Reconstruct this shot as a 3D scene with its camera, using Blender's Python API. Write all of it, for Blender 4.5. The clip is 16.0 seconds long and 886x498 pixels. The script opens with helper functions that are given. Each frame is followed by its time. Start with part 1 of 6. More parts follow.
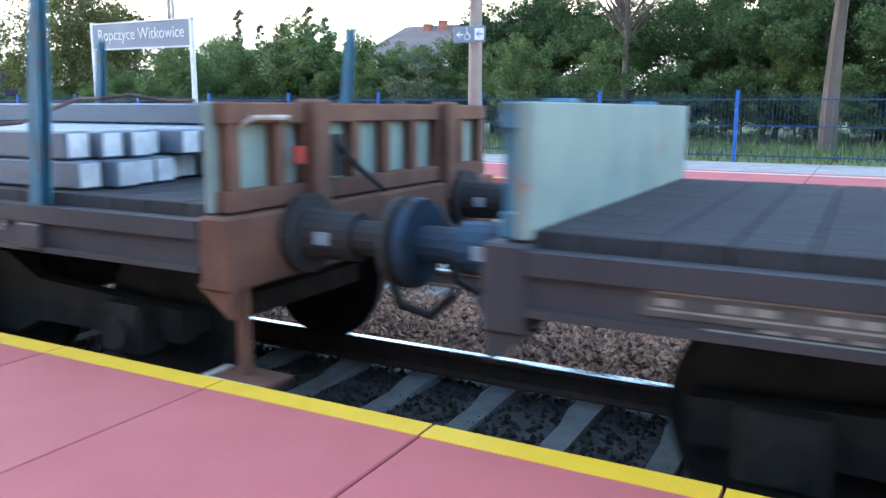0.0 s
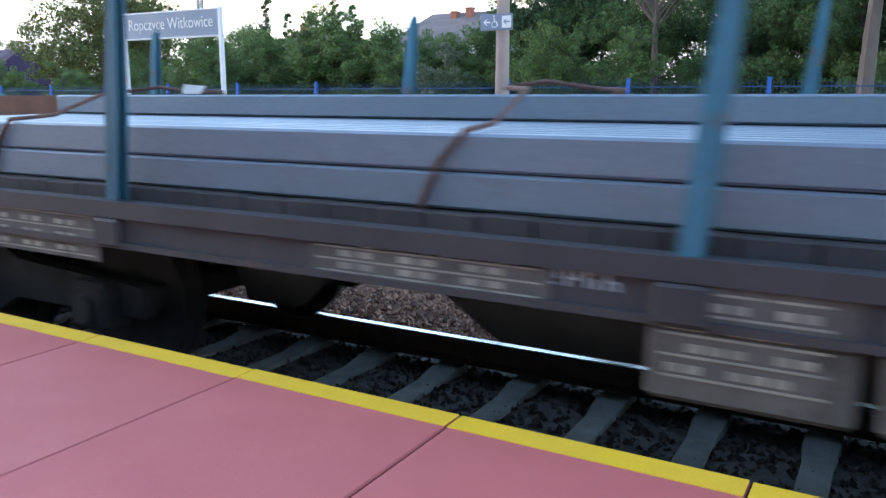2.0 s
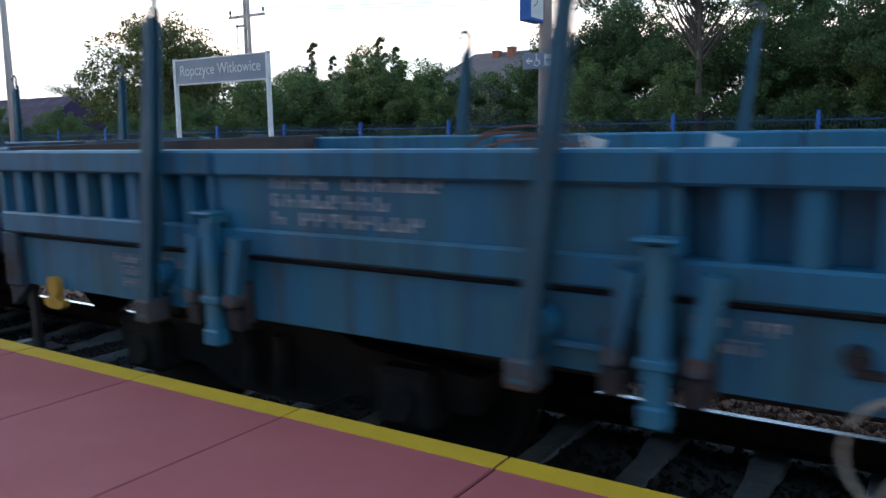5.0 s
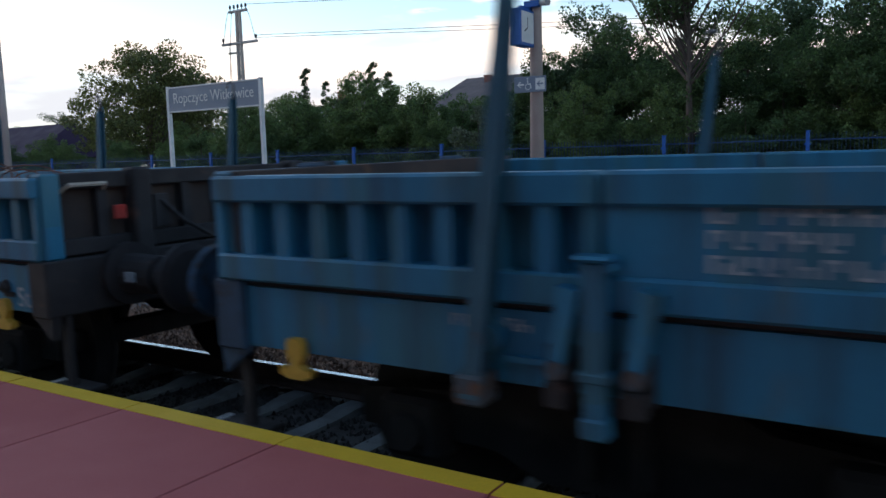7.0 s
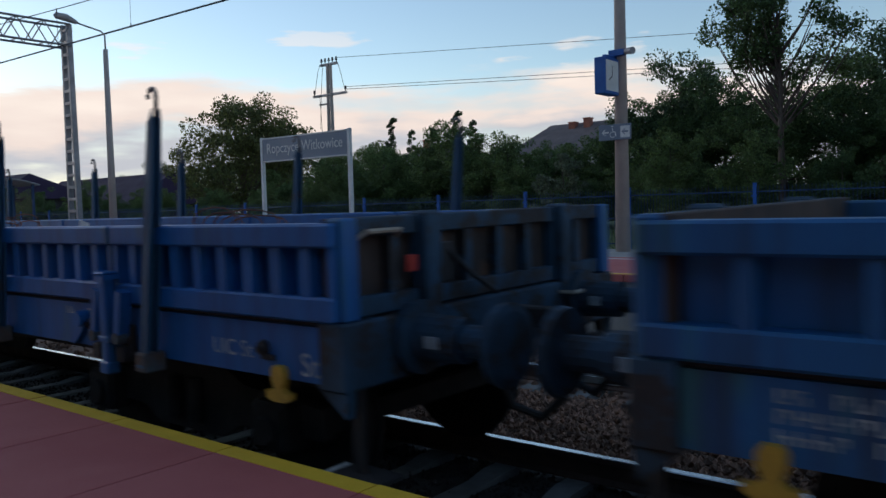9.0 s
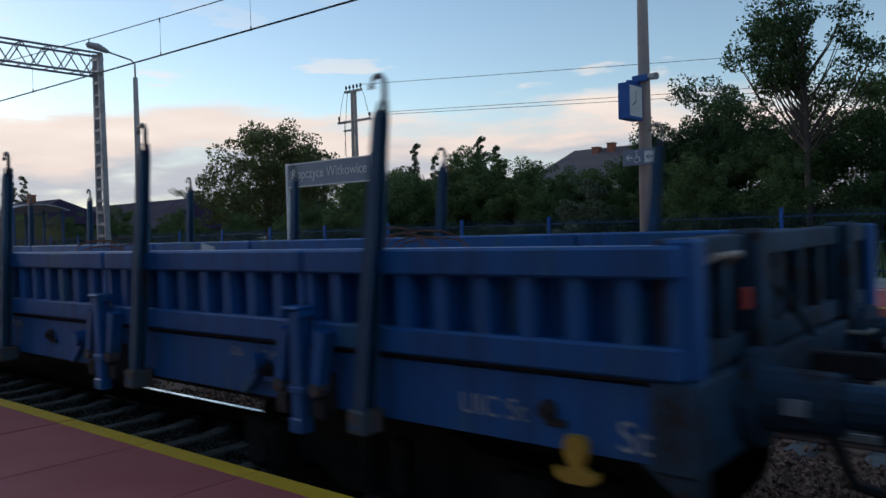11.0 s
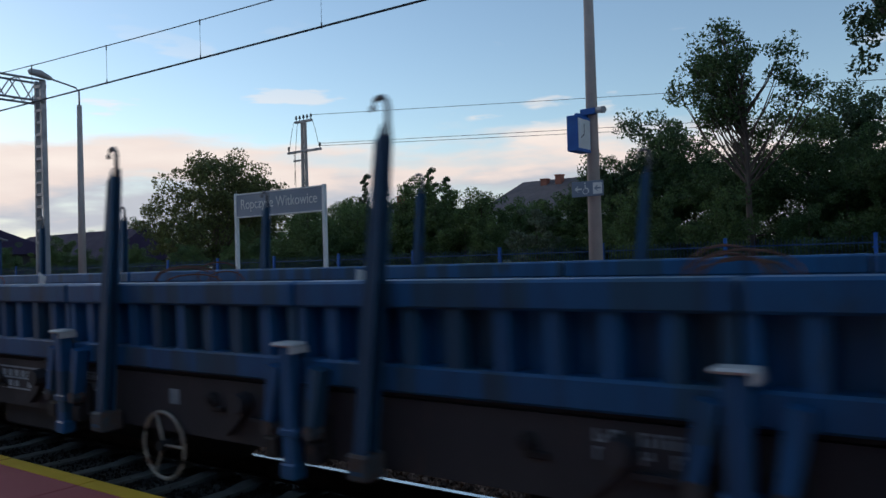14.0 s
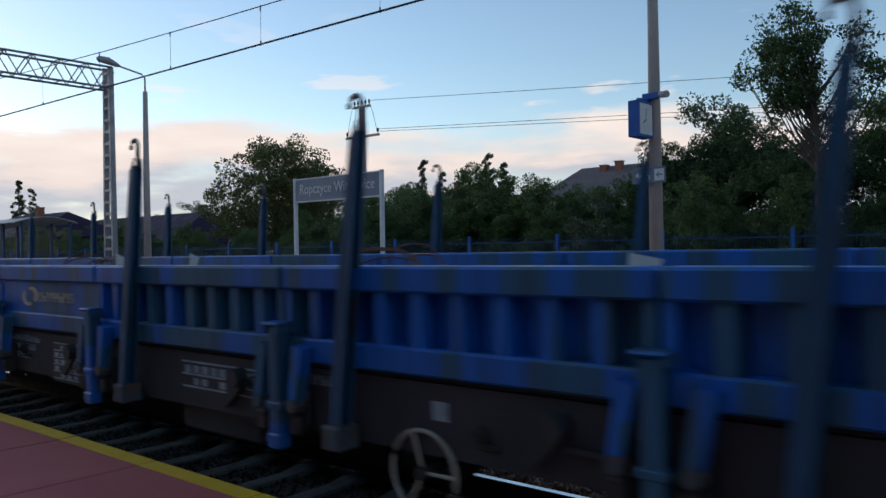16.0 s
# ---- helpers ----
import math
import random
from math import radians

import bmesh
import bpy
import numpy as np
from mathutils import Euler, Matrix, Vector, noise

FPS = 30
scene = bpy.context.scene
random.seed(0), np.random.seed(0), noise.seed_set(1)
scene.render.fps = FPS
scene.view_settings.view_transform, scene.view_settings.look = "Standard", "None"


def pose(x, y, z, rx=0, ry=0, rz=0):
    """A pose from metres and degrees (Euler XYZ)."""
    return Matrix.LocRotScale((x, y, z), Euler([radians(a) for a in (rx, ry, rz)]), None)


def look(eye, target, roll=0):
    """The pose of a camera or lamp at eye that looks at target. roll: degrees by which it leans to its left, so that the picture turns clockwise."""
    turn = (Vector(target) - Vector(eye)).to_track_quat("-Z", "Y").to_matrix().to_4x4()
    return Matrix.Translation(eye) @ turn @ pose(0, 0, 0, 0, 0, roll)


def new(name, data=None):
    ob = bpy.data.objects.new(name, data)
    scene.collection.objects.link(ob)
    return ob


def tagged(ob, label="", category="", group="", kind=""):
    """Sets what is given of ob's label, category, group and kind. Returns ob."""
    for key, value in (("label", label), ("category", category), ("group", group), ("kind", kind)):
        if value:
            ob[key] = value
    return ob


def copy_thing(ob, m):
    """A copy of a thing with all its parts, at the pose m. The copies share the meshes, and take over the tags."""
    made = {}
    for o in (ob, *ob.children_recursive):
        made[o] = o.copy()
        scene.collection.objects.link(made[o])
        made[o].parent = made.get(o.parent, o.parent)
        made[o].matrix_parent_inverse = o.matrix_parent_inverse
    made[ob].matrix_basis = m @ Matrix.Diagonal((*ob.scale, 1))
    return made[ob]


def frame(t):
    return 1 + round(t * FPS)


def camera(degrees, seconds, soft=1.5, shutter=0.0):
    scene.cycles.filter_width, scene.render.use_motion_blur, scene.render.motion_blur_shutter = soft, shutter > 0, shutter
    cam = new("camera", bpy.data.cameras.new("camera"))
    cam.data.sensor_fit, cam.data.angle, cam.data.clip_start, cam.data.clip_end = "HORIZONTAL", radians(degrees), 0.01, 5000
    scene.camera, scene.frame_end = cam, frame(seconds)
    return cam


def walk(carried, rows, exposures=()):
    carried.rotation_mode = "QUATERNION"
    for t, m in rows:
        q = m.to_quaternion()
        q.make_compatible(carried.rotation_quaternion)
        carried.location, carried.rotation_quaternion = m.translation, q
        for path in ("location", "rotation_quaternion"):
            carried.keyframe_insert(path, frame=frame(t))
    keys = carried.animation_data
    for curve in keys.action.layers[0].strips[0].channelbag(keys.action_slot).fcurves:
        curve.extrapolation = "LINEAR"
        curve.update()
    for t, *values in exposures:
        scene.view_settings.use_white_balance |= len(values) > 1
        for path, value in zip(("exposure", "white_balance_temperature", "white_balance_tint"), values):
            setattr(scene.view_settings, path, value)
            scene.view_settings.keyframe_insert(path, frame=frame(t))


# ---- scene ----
cam = camera(58.32, 16.0, soft=1.5, shutter=0.075)
WALK = [  # seconds, eye, target, roll
    (0, (-0.025, 0.018, 1.122), (-4.644, 8.715, -0.614), 0.26),
    (0.5, (-0.026, 0.013, 1.122), (-4.679, 8.67, -0.728), 0.27),
    (1, (-0.019, -0.003, 1.131), (-4.762, 8.578, -0.837), 0.1),
    (1.5, (-0.011, -0.007, 1.142), (-4.807, 8.553, -0.787), -0.03),
    (2, (-0.02, 0.003, 1.143), (-4.918, 8.514, -0.746), -0),
    (2.5, (-0.033, 0.013, 1.139), (-5.16, 8.403, -0.683), -0.07),
    (3, (-0.034, 0.026, 1.133), (-5.172, 8.43, -0.593), -0.38),
    (3.5, (-0.029, 0.021, 1.136), (-5.198, 8.415, -0.547), -0.63),
    (4, (-0.03, 0.019, 1.139), (-5.294, 8.37, -0.461), -0.65),
    (6.5, (-0.058, 0.014, 1.14), (-5.53, 8.296, -0.071), -0.88),
    (7, (-0.033, 0.017, 1.146), (-5.391, 8.385, 0.017), -1.48),
    (7.5, (-0.004, 0.005, 1.16), (-5.42, 8.347, 0.121), -1.56),
    (8, (-0.002, 0.005, 1.171), (-5.612, 8.244, 0.368), -1.43),
    (8.5, (-0.001, -0.014, 1.177), (-6.028, 7.938, 0.517), -1.25),
    (11, (-0.003, -0.043, 1.184), (-6.453, 7.595, 0.978), -1.54),
    (11.5, (0.006, -0.061, 1.18), (-6.515, 7.52, 1.072), -1.53),
    (12, (0.013, -0.059, 1.178), (-6.388, 7.624, 1.137), -1.41),
    (12.5, (-0.006, -0.05, 1.183), (-6.398, 7.64, 1.193), -1.34),
    (13, (-0.031, -0.059, 1.187), (-6.381, 7.666, 1.262), -1.43),
    (13.5, (-0.049, -0.055, 1.185), (-5.996, 7.983, 1.346), -1.62),
    (14, (-0.038, -0.048, 1.18), (-5.986, 7.989, 1.343), -1.58),
    (14.5, (-0.031, -0.051, 1.175), (-6.196, 7.819, 1.391), -1.52),
    (15, (-0.055, -0.035, 1.179), (-6.557, 7.56, 1.375), -1.34),
    (15.5, (-0.071, -0.006, 1.182), (-6.596, 7.571, 1.306), -1.11),
    (16, (-0.089, 0.017, 1.187), (-6.598, 7.609, 1.189), -0.96),
]
EXPOSURES = [(0, 3.1, 6900, 11), (1, 2.9, 6950, 12), (2.5, 2.68, 6900, 10), (4, 2.06, 6800, 10), (6.5, 1.05, 6800, 10), (7.5, 0.72, 6800, 10), (8.5, 0.3, 6700, 10), (11, 0.22, 6600, 10), (13, 0.22, 6500, 10), (16, 0.27, 6500, 10)]
walk(cam, [(t, look(e, g, r)) for t, e, g, r in WALK], EXPOSURES)

# ---- world: evening sky with a low bank of cloud, the sun just above the horizon ----
SUN_AZ, SUN_EL = -95.0, 14.0        # degrees, clockwise from +y
world = bpy.data.worlds.new("evening_sky")
scene.world = world
world.use_nodes = True
wn, wl = world.node_tree.nodes, world.node_tree.links
wn.clear()


def wnode(kind, **kw):
    n = wn.new(kind)
    for k, v in kw.items():
        n.inputs[k].default_value = v
    return n


sky = wn.new("ShaderNodeTexSky")
sky.sky_type, sky.sun_disc = "NISHITA", False
sky.sun_elevation, sky.sun_rotation = radians(SUN_EL), radians(SUN_AZ)
sky.dust_density, sky.ozone_density = 0.3, 1.8
co = wn.new("ShaderNodeTexCoord")
sep = wn.new("ShaderNodeSeparateXYZ")
wl.new(co.outputs["Generated"], sep.inputs[0])
stretch = wn.new("ShaderNodeMapping")
stretch.inputs["Scale"].default_value = (1.0, 1.0, 5.0)
wl.new(co.outputs["Generated"], stretch.inputs[0])
n1 = wnode("ShaderNodeTexNoise", Scale=3.4, Detail=8.0, Roughness=0.55)
wl.new(stretch.outputs[0], n1.inputs["Vector"])
n2 = wnode("ShaderNodeTexNoise", Scale=5.5, Detail=7.0, Roughness=0.5)
wl.new(stretch.outputs[0], n2.inputs["Vector"])


def wmath(op, a, b):
    n = wn.new("ShaderNodeMath")
    n.operation = op
    for k, v in enumerate((a, b)):
        if isinstance(v, (int, float)):
            n.inputs[k].default_value = v
        else:
            wl.new(v, n.inputs[k])
    return n.outputs[0]


def wrange(v, a, b, c, d):
    n = wn.new("ShaderNodeMapRange")
    n.interpolation_type = "SMOOTHSTEP"
    wl.new(v, n.inputs[0])
    for k, x in enumerate((a, b, c, d)):
        n.inputs[k + 1].default_value = x
    return n.outputs[0]


lift = wmath("ADD", sep.outputs[2], wmath("MULTIPLY", wmath("SUBTRACT", n1.outputs[0], 0.5), 0.15))
bank = wrange(lift, 0.138, 0.17, 1.0, 0.0)                       # the bank near the horizon
thin = wmath("MULTIPLY", wrange(n2.outputs[0], 0.625, 0.68, 0.0, 0.8), wrange(sep.outputs[2], 0.1, 0.32, 1.0, 0.0))
cover = wmath("MAXIMUM", wmath("MULTIPLY", bank, wrange(n2.outputs[0], 0.30, 0.5, 0.6, 1.0)), thin)
ramp = wn.new("ShaderNodeValToRGB")
wl.new(wmath("ADD", wrange(lift, 0.045, 0.13, -0.35, 0.62), wmath("MULTIPLY", wmath("SUBTRACT", n2.outputs[0], 0.5), 2.0)), ramp.inputs[0])
el = ramp.color_ramp.elements
el[0].position, el[0].color = 0.0, (0.56, 0.585, 0.65, 1)
el[1].position, el[1].color = 1.0, (1.0, 0.89, 0.82, 1)
e = el.new(0.45)
e.color = (0.89, 0.77, 0.72, 1)
cl = wn.new("ShaderNodeBackground")
wl.new(ramp.outputs[0], cl.inputs[0])
cl.inputs[1].default_value = CLOUD = 0.83
bg = wn.new("ShaderNodeBackground")
wl.new(sky.outputs[0], bg.inputs[0])
bg.inputs[1].default_value = 0.15
mixs = wn.new("ShaderNodeMixShader")
wl.new(cover, mixs.inputs[0])
wl.new(bg.outputs[0], mixs.inputs[1])
wl.new(cl.outputs[0], mixs.inputs[2])
wo = wn.new("ShaderNodeOutputWorld")
wl.new(mixs.outputs[0], wo.inputs[0])

sun = new("sun", bpy.data.lights.new("sun", "SUN"))
sun.data.energy, sun.data.angle, sun.data.color = 0.12, radians(12), (1.0, 0.82, 0.68)
az = radians(SUN_AZ)
sun.matrix_basis = look((math.sin(az) * 50, math.cos(az) * 50, 50 * math.tan(radians(SUN_EL))), (0, 0, 0))


# ---- materials ----
def mat(name, a, b=None, rough=0.7, metal=0.0, scale=6.0, fine=90.0, bump=0.15, stain=None, amount=0.4, streak=(1, 1, 1), rnd=0.0, spec=0.5, wear=None, worn=0.3, grime=0.0, patch=None):
    """Two tones by a broad noise, a fine grain in colour and relief, and stains of a third colour."""
    m = bpy.data.materials.new(name)
    m.use_nodes = True
    nt = m.node_tree
    n, l = nt.nodes, nt.links
    p = n["Principled BSDF"]
    p.inputs["Roughness"].default_value, p.inputs["Metallic"].default_value = rough, metal
    p.inputs["Specular IOR Level"].default_value = spec
    b = b or tuple(c * 0.72 for c in a)
    tc = n.new("ShaderNodeTexCoord")
    mp = n.new("ShaderNodeMapping")
    mp.inputs["Scale"].default_value = streak
    l.new(tc.outputs["Object"], mp.inputs[0])
    oi = n.new("ShaderNodeObjectInfo")
    off = n.new("ShaderNodeVectorMath")
    off.operation = "MULTIPLY_ADD"
    l.new(oi.outputs["Random"], off.inputs[0])
    off.inputs[1].default_value = (7.3, 3.1, 5.7)
    l.new(mp.outputs[0], off.inputs[2])

    def noi(s, d, r=0.55):
        x = n.new("ShaderNodeTexNoise")
        x.inputs["Scale"].default_value, x.inputs["Detail"].default_value, x.inputs["Roughness"].default_value = s, d, r
        l.new(off.outputs[0], x.inputs["Vector"])
        return x.outputs[0]

    def rng(v, lo, hi, c=0.0, d=1.0):
        x = n.new("ShaderNodeMapRange")
        l.new(v, x.inputs[0])
        for k, q in enumerate((lo, hi, c, d)):
            x.inputs[k + 1].default_value = q
        return x.outputs[0]

    def mix(f, c1, c2, mode="MIX"):
        x = n.new("ShaderNodeMix")
        x.data_type, x.blend_type = "RGBA", mode
        if isinstance(f, float):
            x.inputs[0].default_value = f
        else:
            l.new(f, x.inputs[0])
        for k, c in ((6, c1), (7, c2)):
            if isinstance(c, tuple):
                x.inputs[k].default_value = (*c, 1)
            else:
                l.new(c, x.inputs[k])
        return x.outputs[2]

    broad, grain = noi(scale, 4), noi(fine, 3)
    col = mix(rng(broad, 0.35, 0.65), a, b)
    col = mix(rng(grain, 0.3, 0.7, 0.0, 0.35), col, tuple(c * 0.6 for c in a))
    if stain:
        col = mix(rng(noi(scale * 0.7 + 1.3, 6, 0.68), 0.72 - 0.3 * amount, 0.80 - 0.3 * amount), col, stain)
    if wear:
        col = mix(rng(noi(scale * 3.1 + 2.0, 8, 0.72), 0.80 - 0.3 * worn, 0.88 - 0.3 * worn), col, wear)
    if patch:               # squarish patches of touched-up paint that keep to ribs and rails
        cell = n.new("ShaderNodeVectorMath")
        cell.operation = "MULTIPLY_ADD"
        l.new(tc.outputs["Object"], cell.inputs[0])
        cell.inputs[1].default_value, cell.inputs[2].default_value = (8.85, 0.0, 3.92), (0.5, 0.5, -0.47)
        snap = n.new("ShaderNodeVectorMath")
        snap.operation = "FLOOR"
        l.new(cell.outputs[0], snap.inputs[0])
        wht = n.new("ShaderNodeTexWhiteNoise")
        wht.noise_dimensions = "4D"
        l.new(snap.outputs[0], wht.inputs["Vector"])
        l.new(oi.outputs["Random"], wht.inputs["W"])
        half_mix = n.new("ShaderNodeMath")
        half_mix.operation = "MULTIPLY_ADD"
        l.new(noi(0.9, 2), half_mix.inputs[0])
        half_mix.inputs[1].default_value = 1.6
        l.new(wht.outputs["Value"], half_mix.inputs[2])
        col = mix(rng(half_mix.outputs[0], 1.75 - patch[1], 1.8 - patch[1], 0.0, 0.85), col, patch[0])
    if grime:               # dark dirt that has run down the paint, and broad dull patches
        run = n.new("ShaderNodeMapping")
        run.inputs["Scale"].default_value = (5.0, 5.0, 0.7)
        l.new(off.outputs[0], run.inputs[0])
        dn = n.new("ShaderNodeTexNoise")
        dn.inputs["Scale"].default_value, dn.inputs["Detail"].default_value, dn.inputs["Roughness"].default_value = 1.6, 6, 0.65
        l.new(run.outputs[0], dn.inputs["Vector"])
        col = mix(rng(dn.outputs[0], 0.45, 0.72, 0.0, grime), col, (0.022, 0.020, 0.022))
    if rnd:
        col = mix(rng(oi.outputs["Random"], 0, 1, 0.0, rnd), col, tuple(c * 0.45 for c in a))
    l.new(col, p.inputs["Base Color"])
    if bump:
        bp = n.new("ShaderNodeBump")
        bp.inputs["Strength"].default_value, bp.inputs["Distance"].default_value = bump, 0.01
        l.new(grain, bp.inputs["Height"])
        l.new(bp.outputs[0], p.inputs["Normal"])
    l.new(rng(broad, 0.3, 0.7, max(rough - 0.12, 0.02), min(rough + 0.1, 1.0)), p.inputs["Roughness"])
    return m


def leaf_mat(name, a, b):
    m = mat(name, a, b, rough=0.6, scale=0.5, fine=3.0, bump=0)
    p = m.node_tree.nodes["Principled BSDF"]
    n, l = m.node_tree.nodes, m.node_tree.links
    g = n.new("ShaderNodeNewGeometry")
    hs = n.new("ShaderNodeHueSaturation")
    mr = n.new("ShaderNodeMapRange")
    l.new(g.outputs["Random Per Island"], mr.inputs[0])
    mr.inputs[3].default_value, mr.inputs[4].default_value = 0.55, 1.5
    l.new(mr.outputs[0], hs.inputs["Value"])
    src = p.inputs["Base Color"].links[0].from_socket
    l.new(src, hs.inputs["Color"])
    l.new(hs.outputs[0], p.inputs["Base Color"])
    tr = n.new("ShaderNodeBsdfTranslucent")
    l.new(hs.outputs[0], tr.inputs[0])
    mx = n.new("ShaderNodeMixShader")
    mx.inputs[0].default_value = 0.4
    l.new(p.outputs[0], mx.inputs[1])
    l.new(tr.outputs[0], mx.inputs[2])
    l.new(mx.outputs[0], n["Material Output"].inputs[0])
    return m


